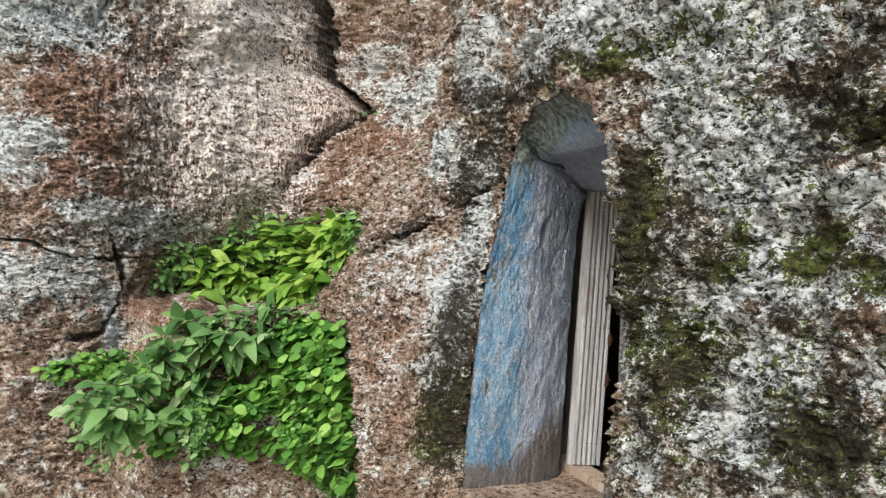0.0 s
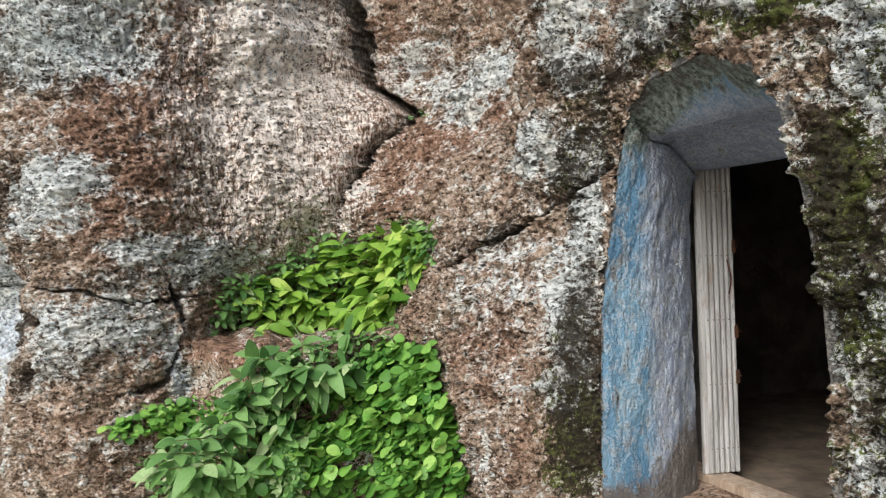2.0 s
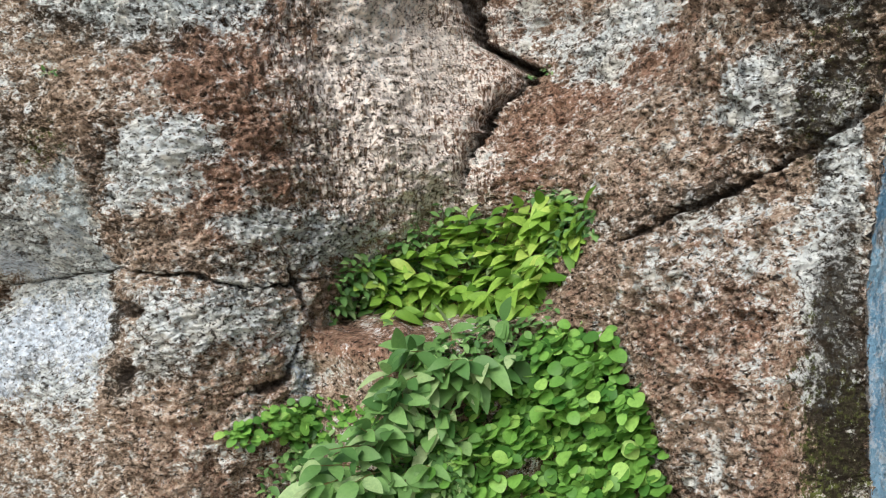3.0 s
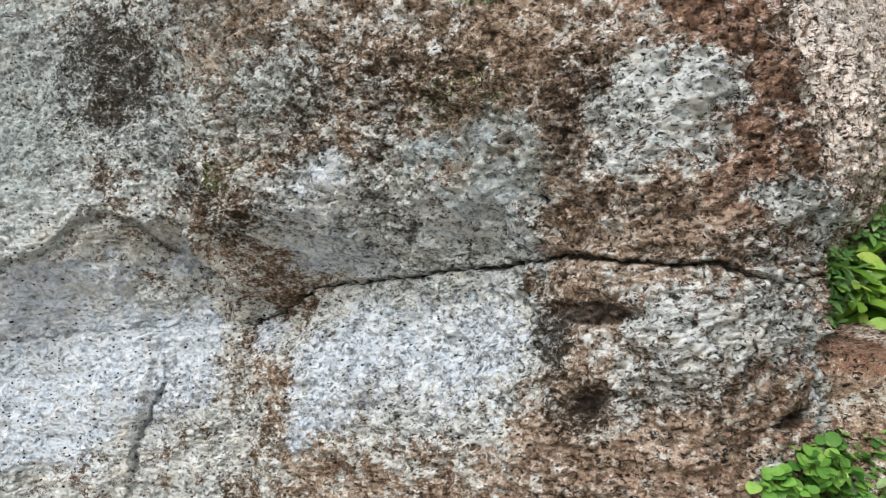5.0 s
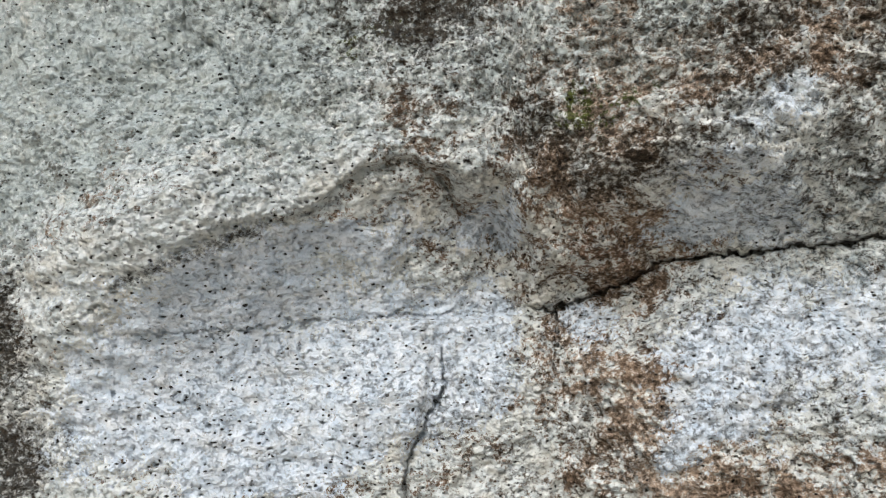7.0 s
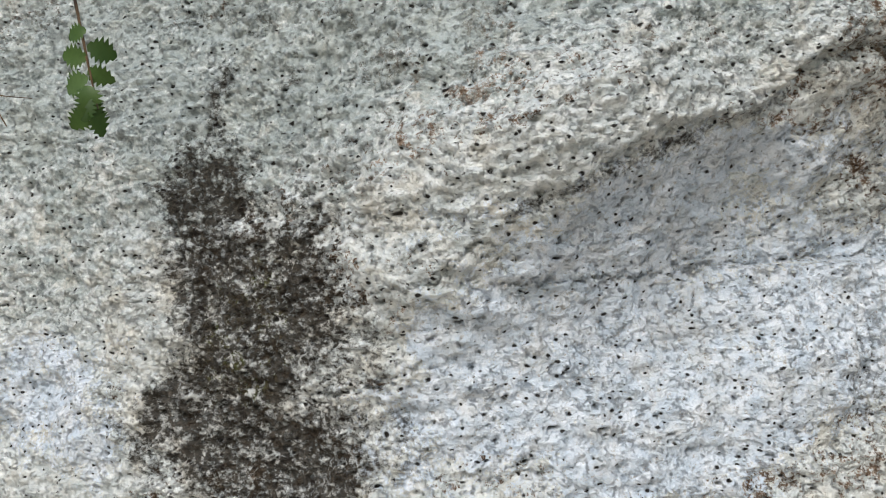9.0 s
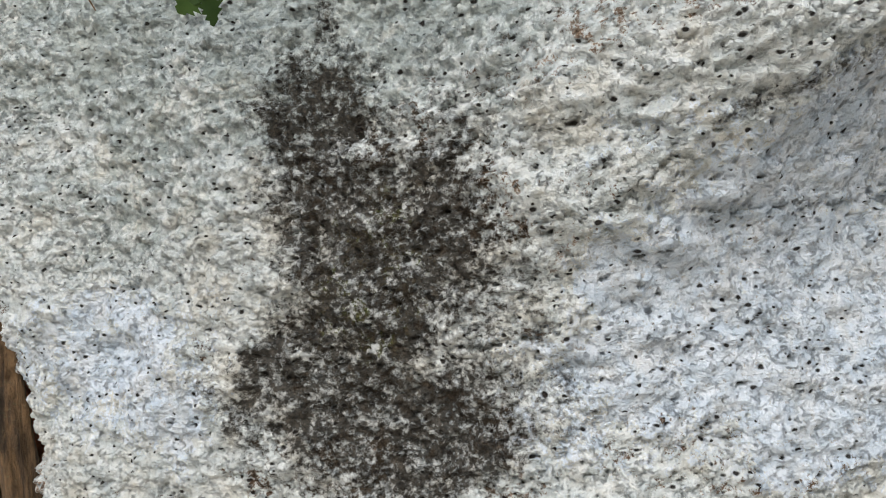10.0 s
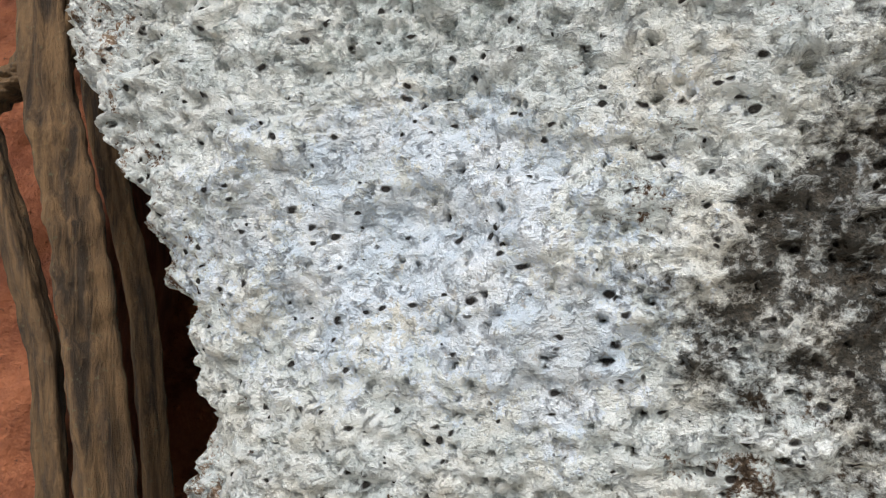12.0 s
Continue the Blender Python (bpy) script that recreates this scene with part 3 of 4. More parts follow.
    add("tan", 0.35, 5.04, 0.84, 0.03, 0.12)
    add("plate", 0.60, 5.08, 1.54, 0.31, 0.07, 12)
    add("white", 0.50, 5.34, 2.10, 0.22, 0.16)
    add("plate", 0.70, 5.40, 1.56, 0.22, 0.10, 10)
    add("moss", 0.25, 5.44, 2.26, 0.17, 0.08)
    add("tan", 0.40, 5.48, 1.70, 0.15, 0.07, 15)
    add("plate", 1.00, 5.50, 1.06, 0.39, 0.23)
    add("dark", 0.95, 5.54, 2.54, 0.26, 0.27)
    add("dark", 0.75, 5.54, 2.28, 0.09, 0.08)
    add("plate", 1.00, 5.82, 1.08, 0.16, 0.23)
    add("plate", 1.00, 5.90, 1.58, 0.17, 0.10)
    add("tan", 1.00, 6.02, 1.10, 0.09, 0.17)
    add("tan", 0.90, 6.06, 1.08, 0.06, 0.17)
    add("white", 0.35, 6.12, 2.20, 0.57, 0.18)
    add("rust", 0.20, 6.14, 1.86, 0.37, 0.10)
    add("white", 0.25, 6.28, 0.80, 0.27, 0.24)
    add("dark", 0.55, 6.28, 1.94, 0.29, 0.09)
    add("tan", 0.50, 6.30, 2.36, 0.47, 0.23)
    add("plate", 0.80, 6.32, 1.18, 0.13, 0.09)
    add("tan", 1.00, 6.32, 0.76, 0.28, 0.25)
    add("tan", 0.90, 6.34, 0.82, 0.21, 0.19)
    add("dark", 0.25, 6.38, 0.76, 0.17, 0.12)
    add("rust", 0.70, 6.40, 1.54, 0.13, 0.09)
    add("tan", 0.35, 6.44, 1.70, 0.18, 0.05)
    add("dark", 0.40, 6.46, 1.48, 0.10, 0.10)
    add("rust", 0.55, 6.48, 1.52, 0.12, 0.12)
    add("rust", 0.20, 6.54, 1.88, 0.55, 0.12)
    add("moss", 0.20, 6.56, 2.02, 0.16, 0.08)
    add("tan", 0.40, 6.56, 2.02, 0.16, 0.08)
    add("dark", 0.45, 6.58, 1.84, 0.17, 0.11)
    add("moss", 0.30, 6.60, 2.02, 0.14, 0.06)
    add("dark", 0.40, 6.68, 1.78, 0.28, 0.08)
    add("plate", 0.90, 6.72, 0.72, 0.10, 0.07)
    add("plate", 1.00, 6.84, 1.02, 0.22, 0.17)
    add("blue", 0.50, 6.86, 2.30, 0.24, 0.20)
    add("white", 0.60, 6.86, 2.40, 0.17, 0.13)
    add("plate", 0.70, 6.86, 0.84, 0.20, 0.10)
    add("plate", 1.00, 6.90, 1.56, 0.28, 0.09)
    add("dark", 0.35, 7.00, 2.12, 0.18, 0.20)
    add("plate", 0.80, 7.00, 1.70, 0.18, 0.07)
    add("white", 0.60, 7.04, 1.70, 0.25, 0.19)
    add("tan", 0.90, 7.14, 0.60, 0.88, 0.10)
    add("plate", 0.90, 7.16, 1.86, 0.14, 0.07)
    add("plate", 0.50, 7.16, 1.18, 0.46, 0.19)
    add("blue", 0.30, 7.18, 1.88, 0.15, 0.08)
    add("white", 0.90, 7.26, 1.24, 0.63, 0.16)
    add("white", 0.95, 7.28, 1.18, 0.43, 0.36)
    add("rust", 0.30, 7.28, 0.60, 0.65, 0.07)
    add("plate", 0.50, 7.34, 1.14, 0.37, 0.29)
    add("dark", 0.40, 7.38, 1.80, 0.08, 0.12)
    add("tan", 0.40, 7.38, 1.76, 0.11, 0.16)
    add("white", 0.60, 7.42, 1.62, 0.19, 0.09)
    add("dark", 0.35, 7.42, 2.04, 0.12, 0.12)
    add("white", 0.60, 7.42, 1.02, 0.31, 0.13)
    add("rust", 0.40, 7.46, 1.82, 0.06, 0.12)
    add("white", 0.70, 7.48, 1.62, 0.45, 0.26)
    add("dark", 0.45, 7.48, 2.30, 0.40, 0.16)
    add("blue", 0.40, 7.50, 1.58, 0.46, 0.26)
    add("tan", 0.50, 7.50, 1.92, 0.08, 0.10)
    add("plate", 0.70, 7.52, 1.64, 0.12, 0.07)
    add("rust", 0.25, 7.56, 2.26, 0.40, 0.13)
    add("plate", 0.95, 7.68, 1.98, 0.09, 0.06)
    add("blue", 0.90, 7.68, 1.98, 0.07, 0.06)
    add("plate", 0.90, 7.70, 1.78, 0.10, 0.10)
    add("white", 0.90, 7.72, 1.20, 0.23, 0.23)
    add("plate", 0.60, 7.76, 1.24, 0.18, 0.21)
    add("moss", 0.45, 7.78, 2.18, 0.17, 0.09)
    add("white", 0.70, 7.84, 1.72, 0.12, 0.14)
    add("plate", 0.70, 7.86, 2.02, 0.05, 0.08)
    add("blue", 0.80, 7.88, 1.90, 0.31, 0.17)
    add("blue", 0.90, 7.88, 2.02, 0.07, 0.08)
    add("plate", 0.80, 7.90, 1.80, 0.08, 0.13)
    add("plate", 0.50, 7.92, 1.58, 0.15, 0.08)
    add("white", 0.70, 7.98, 1.74, 0.08, 0.12)
    add("dark", 0.50, 8.00, 1.30, 0.09, 0.18)
    add("dark", 0.60, 8.04, 2.72, 0.34, 0.06, -10)
    add("white", 0.90, 8.04, 1.96, 0.05, 0.09)
    add("dark", 0.70, 8.04, 1.22, 0.07, 0.12)
    add("dark", 0.60, 8.06, 1.00, 0.07, 0.09)
    add("rust", 0.40, 8.12, 1.32, 0.11, 0.11)
    add("rust", 0.75, 8.20, 2.04, 0.10, 0.20)
    add("dark", 0.45, 8.20, 2.06, 0.09, 0.20)
    # the small cavity's shade, painted as a dark spot
    add("dark", 0.80, 8.20, 0.98, 0.07, 0.08)
    add("rust", 0.40, 8.22, 1.76, 0.07, 0.14)
    add("dark", 0.35, 8.26, 1.36, 0.09, 0.04)
    add("rust", 0.10, 8.26, 0.78, 0.20, 0.09)
    add("tan", 0.80, 8.26, 0.78, 0.20, 0.09)
    add("blue", 0.55, 8.32, 2.84, 0.42, 0.17)
    add("white", 0.60, 8.32, 2.84, 0.49, 0.18)
    add("tan", 0.80, 8.32, 0.72, 0.86, 0.28)
    add("rust", 0.35, 8.32, 0.64, 0.85, 0.25)
    add("dark", 0.35, 8.34, 1.66, 0.22, 0.07)
    add("white", 0.50, 8.36, 1.84, 0.16, 0.07)
    add("tan", 0.70, 8.36, 1.64, 0.23, 0.08)
    add("tan", 0.90, 8.36, 1.24, 0.10, 0.11)
    add("dark", 0.45, 8.38, 1.06, 0.20, 0.08)
    add("tan", 0.90, 8.38, 1.82, 0.21, 0.09)
    add("white", 0.60, 8.40, 2.04, 0.11, 0.14)
    add("tan", 0.90, 8.42, 1.00, 0.15, 0.15)
    add("white", 0.50, 8.42, 1.12, 0.15, 0.16)
    add("white", 0.50, 8.44, 1.30, 0.10, 0.09)
    add("blue", 0.30, 8.44, 3.08, 0.44, 0.28)
    add("white", 0.50, 8.46, 2.02, 0.17, 0.17)
    add("rust", 0.95, 8.52, 2.44, 0.40, 0.19, -15)
    add("white", 0.80, 8.52, 3.04, 0.47, 0.28)
    add("white", 0.60, 8.54, 2.12, 0.10, 0.09)
    add("dark", 0.40, 8.56, 2.58, 0.17, 0.06, -10)
    add("rust", 0.50, 8.62, 2.04, 0.20, 0.17)
    add("dark", 0.50, 8.62, 1.52, 0.22, 0.04)
    add("white", 0.50, 8.68, 1.30, 0.26, 0.20)
    add("tan", 0.70, 8.70, 1.28, 0.33, 0.23)
    add("rust", 0.30, 8.76, 1.74, 0.38, 0.14)
    add("rust", 0.50, 8.78, 2.18, 0.34, 0.27)
    add("tan", 0.70, 8.78, 1.94, 0.39, 0.23)
    add("white", 0.60, 8.86, 1.74, 0.17, 0.08)
    add("rust", 0.70, 8.90, 2.64, 0.29, 0.21)
    add("dark", 0.40, 9.02, 1.54, 0.19, 0.04)
    add("white", 0.95, 9.02, 1.02, 0.05, 0.18)
    add("plate", 0.60, 9.02, 1.02, 0.04, 0.18)
    add("rust", 0.50, 9.18, 2.20, 0.23, 0.36)
    add("white", 0.75, 9.18, 1.64, 0.33, 0.15)
    add("rust", 0.45, 9.20, 2.84, 0.18, 0.28)
    add("rust", 1.00, 9.36, 1.14, 0.65, 0.05)
    add("streak", 0.75, 9.50, 2.44, 0.36, 0.54)
    add("white", 0.50, 9.50, 3.40, 0.19, 0.16)
    add("white", 0.50, 9.62, 2.92, 0.11, 0.27)
    add("streak", 1.00, 9.64, 2.90, 0.17, 0.52)
    add("white", 0.60, 9.64, 2.90, 0.13, 0.41)
    add("white", 0.95, 9.70, 3.40, 0.17, 0.42)
    add("streak", 1.00, 9.72, 3.32, 0.19, 0.43)
    add("streak", 0.50, 9.74, 1.96, 0.26, 0.20)
    add("streak", 0.65, 9.86, 2.50, 0.18, 0.71)
    add("tan", 0.50, 10.00, 1.66, 0.15, 0.07)
    add("rust", 0.60, 10.04, 2.68, 0.07, 0.46)
    add("rust", 0.50, 10.06, 3.12, 0.10, 0.23)
    add("white", 0.40, 10.18, 2.98, 0.13, 0.24)
    add("rust", 0.90, 10.26, 2.08, 0.30, 0.26)
    add("rust", 0.95, 10.46, 2.36, 0.48, 0.19, 15)
    add("white", 0.70, 10.50, 2.74, 0.28, 0.20, 10)
    add("tan", 0.60, 10.78, 1.82, 0.30, 0.13)
    add("tan", 0.80, 10.90, 2.08, 0.45, 0.26)
    add("dark", 0.40, 11.24, 0.60, 0.33, 0.11)
    add("dark", 0.50, 11.34, 1.68, 0.46, 0.04, 10)
    add("tan", 0.80, 11.44, 2.42, 0.65, 0.14)
    add("white", 0.30, 11.60, 1.48, 0.36, 0.18)
    add("tan", 0.95, 11.70, 1.46, 0.51, 0.27)
    add("rust", 0.45, 11.70, 1.14, 0.47, 0.18)
    add("dark", 0.55, 11.72, 1.82, 0.27, 0.06, 35)
    add("white", 0.65, 11.72, 2.06, 0.23, 0.14)
    add("tan", 0.60, 11.84, 1.02, 0.45, 0.20)
    add("dark", 0.45, 11.86, 2.44, 0.18, 0.11)
    add("white", 0.40, 11.92, 2.42, 0.14, 0.11)
    add("moss", 0.40, 11.94, 1.86, 0.07, 0.14)
    add("rust", 0.30, 11.96, 0.78, 0.22, 0.14)
    add("white", 0.50, 11.96, 2.66, 0.19, 0.16)
    add("dark", 0.60, 11.98, 2.02, 0.13, 0.06, 45)
    add("dark", 0.50, 11.98, 1.92, 0.03, 0.24)
    add("white", 0.60, 12.00, 2.36, 0.08, 0.11)
    add("white", 0.95, 12.02, 1.80, 0.06, 0.25)
    add("white", 0.75, 12.02, 1.40, 0.03, 0.13)
    add("white", 0.50, 12.04, 1.06, 0.03, 0.11)
    add("white", 0.50, 12.04, 1.18, 0.03, 0.32)
    add("moss", 0.50, 12.04, 0.92, 0.04, 0.32)
    add("dark", 0.55, 12.04, 2.28, 0.18, 0.12)
    add("moss", 0.50, 12.04, 2.16, 0.12, 0.16)
    add("dark", 0.85, 12.06, 1.36, 0.04, 0.24)
    add("dark", 0.95, 12.06, 0.92, 0.04, 0.28)
    add("moss", 0.60, 12.06, 0.78, 0.04, 0.19)
    add("dark", 0.40, 12.06, 1.08, 0.03, 0.32)
    add("dark", 0.80, 12.08, 2.10, 0.06, 0.13)
    add("dark", 0.50, 12.52, 2.40, 0.60, 0.08)
    add("dark", 0.50, 12.66, 2.32, 0.53, 0.03)
    add("tan", 0.40, 12.68, 2.48, 0.58, 0.13)
    add("white", 0.80, 12.78, 2.50, 0.56, 0.16)
    add("moss", 0.70, 12.94, 2.30, 0.56, 0.05)
    add("moss", 0.70, 13.16, 2.32, 0.04, 0.09)
    add("dark", 0.60, 13.28, 1.86, 0.07, 0.17)
    add("tan", 0.60, 13.32, 2.00, 0.07, 0.11)
    add("moss", 0.80, 13.34, 1.72, 0.12, 0.17)
    add("dark", 0.35, 13.34, 1.66, 0.11, 0.16)
    add("white", 0.80, 13.34, 2.34, 0.13, 0.09)
    add("white", 0.60, 13.36, 1.34, 0.08, 0.10)
    add("dark", 0.60, 13.38, 1.52, 0.10, 0.15)
    add("moss", 0.60, 13.42, 1.44, 0.11, 0.16)
    add("dark", 0.60, 13.44, 1.16, 0.07, 0.16)
    add("white", 0.60, 13.44, 1.00, 0.07, 0.08)
    add("white", 0.95, 13.48, 2.10, 0.15, 0.17)
    add("tan", 0.70, 13.50, 1.60, 0.13, 0.13)
    add("dark", 0.55, 13.52, 1.78, 0.06, 0.08)
    add("dark", 0.50, 13.52, 1.60, 0.15, 0.11)
    add("moss", 0.60, 13.52, 1.18, 0.08, 0.11)
    add("white", 0.55, 13.56, 1.46, 0.16, 0.08)
    add("white", 0.90, 13.58, 2.28, 0.19, 0.11)
    add("moss", 0.50, 13.62, 1.36, 0.09, 0.09)
    add("dark", 0.50, 13.62, 1.30, 0.10, 0.06)
    add("white", 0.80, 13.68, 1.84, 0.08, 0.08)
    add("moss", 0.50, 13.68, 1.66, 0.06, 0.09)
    add("white", 1.00, 13.72, 1.20, 0.16, 0.10)
    add("blue", 0.35, 13.72, 1.20, 0.14, 0.09)
    add("blue", 0.50, 13.72, 2.16, 0.06, 0.08)
    add("white", 0.85, 13.76, 1.98, 0.10, 0.12)
    add("white", 0.95, 13.78, 1.68, 0.09, 0.13)
    add("blue", 0.70, 13.82, 1.86, 0.09, 0.09)
    add("dark", 0.50, 13.82, 1.04, 0.08, 0.05)
    add("white", 0.50, 13.84, 2.26, 0.10, 0.08)
    add("white", 0.70, 13.88, 1.58, 0.07, 0.07)
    add("white", 0.60, 13.88, 1.34, 0.08, 0.05)
    add("dark", 0.75, 13.92, 2.08, 0.11, 0.12)
    add("moss", 0.85, 13.94, 1.64, 0.08, 0.08)
    add("dark", 0.60, 13.96, 1.46, 0.11, 0.04)
    add("dark", 0.70, 13.98, 1.92, 0.14, 0.04)
    add("dark", 0.80, 13.98, 1.20, 0.12, 0.10)
    add("moss", 0.70, 13.98, 1.22, 0.12, 0.10)
    add("white", 0.80, 14.04, 1.80, 0.09, 0.04)
    add("dark", 0.90, 14.06, 2.16, 0.06, 0.13)
    add("white", 0.50, 14.06, 1.52, 0.08, 0.05)
    add("moss", 0.60, 14.06, 2.04, 0.09, 0.08)
    add("dark", 0.50, 14.08, 1.32, 0.07, 0.08)
    add("white", 0.50, 14.08, 1.68, 0.04, 0.05)
    add("moss", 0.70, 14.08, 1.58, 0.04, 0.07)
    return s


def spaced(*spans):
    """Values from spans of (start, end, step)."""
    return np.concatenate([np.arange(a, b, c) for a, b, c in spans] + [[spans[-1][1]]])


US = spaced((0, 1.5, 0.05), (1.5, 5.0, 0.005), (5.0, 11.9, 0.0085), (11.9, 12.15, 0.003), (12.15, 14.2, 0.0065), (14.2, float(LONG[-1]), 0.05))
ZS = spaced((-1.6, 0.0, 0.05), (0.0, 2.3, 0.0065), (2.3, 3.6, 0.01), (3.6, 6.0, 0.06))
UU, ZZ = np.meshgrid(US, ZS, indexing="ij")
D, STAIN = relief(UU, ZZ)
CX, CY = surface(UU, ZZ, D)
# the cliff's brow falls back above, its ends turn back into the hill
_back = np.maximum(0, ZZ - 3.9) ** 1.5
CY = CY + 1.2 * _back
CX = CX + 0.4 * _back
CY = CY + 9 * step(5.75, 6.0, ZZ)
CLIFF = np.stack([CX, CY, ZZ], -1)
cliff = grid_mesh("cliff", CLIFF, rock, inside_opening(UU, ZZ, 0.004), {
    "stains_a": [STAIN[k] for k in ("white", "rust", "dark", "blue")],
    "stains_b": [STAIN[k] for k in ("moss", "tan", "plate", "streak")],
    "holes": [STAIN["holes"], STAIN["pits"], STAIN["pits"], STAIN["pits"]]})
tagged(cliff, "weathered pale and rust-brown rock cliff with pits and cracks", "cliff", kind="structure")

# ---- the painted doorway ----
def door_tunnel():
    p = np.linspace(0, 1, 420)
    u, z = opening(p)
    z = np.where(p < 0.02, 0.3, z)
    deep = np.concatenate([np.linspace(-0.06, 0.0, 9), np.linspace(0.008, 0.8, 120), [0.83, 0.9]])
    P, Sm = np.meshgrid(p, deep, indexing="ij")
    U0, Z0 = np.repeat(u[:, None], len(deep), 1), np.repeat(z[:, None], len(deep), 1)
    mu, mz = 12.78, np.clip(Z0, 0.3, 1.7)
    ou, oz = U0 - mu, Z0 - mz
    l = np.hypot(ou, oz)
    out = np.maximum(0, -Sm)
    u1, z1 = U0 + ou / l * out, Z0 + oz / l * out
    d = relief(U0[:, 0], Z0[:, 0])[0][:, None] * np.ones_like(U0) - 0.004 - 0.7 * out
    k = np.ones(41) / 41
    d = np.stack([np.convolve(np.pad(c, 20, mode="edge"), k, "valid") for c in d.T], 1)
    x, y = surface(u1, z1, d)
    t = np.maximum(0, Sm)
    far_side = 1 - step(0.41, 0.5, P)
    ex = far_side * (0.675 - x) + (1 - far_side) * 0.52
    ey = far_side * (4.0 - y) + (1 - far_side) * 0.61
    f = np.clip(t / 0.8, 0, 1)
    x, y = x + ex * f, y + ey * f
    pits = 0.004 * fbm(Z0 * 18 + P * 5, t * 30, 3, 38) + 0.006 * fbm(Z0 * 9 + P * 3, t * 14, 2, 33) + 0.007 * np.abs(fbm(Z0 * 26 + P * 3, t * 44, 3, 34))
    bulge = 0.014 * fbm(Z0 * 2.2, t * 4, 2, 31) + pits
    hollow = 0.05 * np.exp(-((t - 0.42) / 0.03) ** 2 - ((Z0 - 1.72) / 0.06) ** 2)
    a, b = ou / l, oz / l
    wx, wy = 0.34, -0.94
    inwards = (-bulge * np.clip(t / 0.04, 0, 1) - (0.05 * np.sin(f * np.pi) - hollow) * (P < 0.35))
    x, y, z2 = x + wx * a * inwards, y + wy * a * inwards, z1 + b * inwards
    over = step(0.28, 0.38, P) * (1 - step(0.64, 0.7, P))
    z2 = z2 - (np.maximum(0, z2 - 2.06) * 0.75 + 0.03) * over * step(0.02, 0.3, t) - 0.12 * over * step(0.45, 0.8, t)
    # at its inner end it spreads behind the walls of the room, an unseen collar added to block sky light
    flare = 0.4 * np.clip((t - 0.8) / 0.1, 0, 1)
    x, y, z2 = x + wx * a * flare, y + wy * a * flare, z2 + b * flare
    # the plaster swells out over the leaf's upper corner
    corner = np.exp(-((P - 0.335) / 0.045) ** 2) * step(0.5, 0.78, t)
    x, y, z2 = x + 0.04 * corner, y - 0.02 * corner, z2 - 0.05 * corner
    arch = step(0.33, 0.38, P)
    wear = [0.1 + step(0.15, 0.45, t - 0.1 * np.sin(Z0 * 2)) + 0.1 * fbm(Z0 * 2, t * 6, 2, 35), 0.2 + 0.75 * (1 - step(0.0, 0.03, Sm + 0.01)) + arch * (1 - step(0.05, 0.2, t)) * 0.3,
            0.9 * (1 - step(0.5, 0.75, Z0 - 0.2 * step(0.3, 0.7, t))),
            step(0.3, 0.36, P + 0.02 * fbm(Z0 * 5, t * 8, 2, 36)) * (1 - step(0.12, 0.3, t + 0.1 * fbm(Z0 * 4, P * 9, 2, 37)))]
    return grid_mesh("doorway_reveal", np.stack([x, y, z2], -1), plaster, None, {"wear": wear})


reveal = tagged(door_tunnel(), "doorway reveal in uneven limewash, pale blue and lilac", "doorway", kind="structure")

ALONG, INTO = Vector((0.345, -0.939, 0)), Vector((0.939, 0.345, 0))
ROOM = Matrix((( *(ALONG.x, INTO.x, 0), 0.80), (*(ALONG.y, INTO.y, 0), 4.17), (0, 0, 1, 0.5), (0, 0, 0, 1)))


def room_piece(name, lo, hi, label, material=None):
    bm = bmesh.new()
    add_box(bm, lo, hi)
    bmesh.ops.subdivide_edges(bm, edges=bm.edges[:], cuts=6, use_grid_fill=True)
    bmesh.ops.transform(bm, matrix=ROOM, verts=bm.verts[:])
    return tagged(mesh_object(name, bm, material or cave_rock), label, kind="structure")


room_piece("cave_floor", (-1.5, 0.0, -0.2), (2.4, 3.2, 0.0), "bare earth floor of the dark cave room", cave_earth)
room_piece("cave_ceiling", (-1.5, 0.0, 2.0), (2.4, 3.2, 2.2), "rough dark rock ceiling of the cave room")
room_piece("cave_wall", (-1.5, 3.2, -0.2), (2.4, 3.4, 2.2), "rough dark rock wall of the cave room")
room_piece("cave_wall", (-1.7, 0.0, -0.2), (-1.5, 3.4, 2.2), "rough dark rock wall of the cave room")
room_piece("cave_wall", (2.4, 0.0, -0.2), (2.6, 3.4, 2.2), "rough dark rock wall of the cave room")
room_piece("cave_wall", (-1.5, 0.02, -0.2), (-0.12, 0.12, 2.0), "rough dark rock wall of the cave room")
room_piece("cave_wall", (1.0, 0.02, -0.2), (2.4, 0.12, 2.0), "rough dark rock wall of the cave room")
room_piece("cave_wall", (-0.12, 0.02, 1.62), (1.0, 0.12, 2.0), "rough dark rock wall of the cave room")


def wood_material(name, a, b, c, wear=0.5):
    n = Nodes(name, 0.75)
    g = n.noise(30, 5, 0.65, n.stretch(1, 1, 0.08), warp=0.5)
    m, w = n.noise(9, 5, 0.65, n.stretch(1, 1, 0.5)), n.noise(60, 4, 0.7, n.stretch(1, 1, 0.25))
    col = n.mix(n.ramp(g, 0.38, 0.62), a, b)
    col = n.mix(n.ramp(m, 0.55, 0.66, 0, wear), col, c)
    col = n.mix(n.ramp(w, 0.6, 0.68, 0, 0.6), col, (0.07, 0.055, 0.045))
    n.bump(g, 0.4, 0.004)
    return n.color(col)


leaf_paint = wood_material("weathered_white_wood", (0.36, 0.36, 0.355), (0.58, 0.59, 0.6), (0.26, 0.16, 0.1))
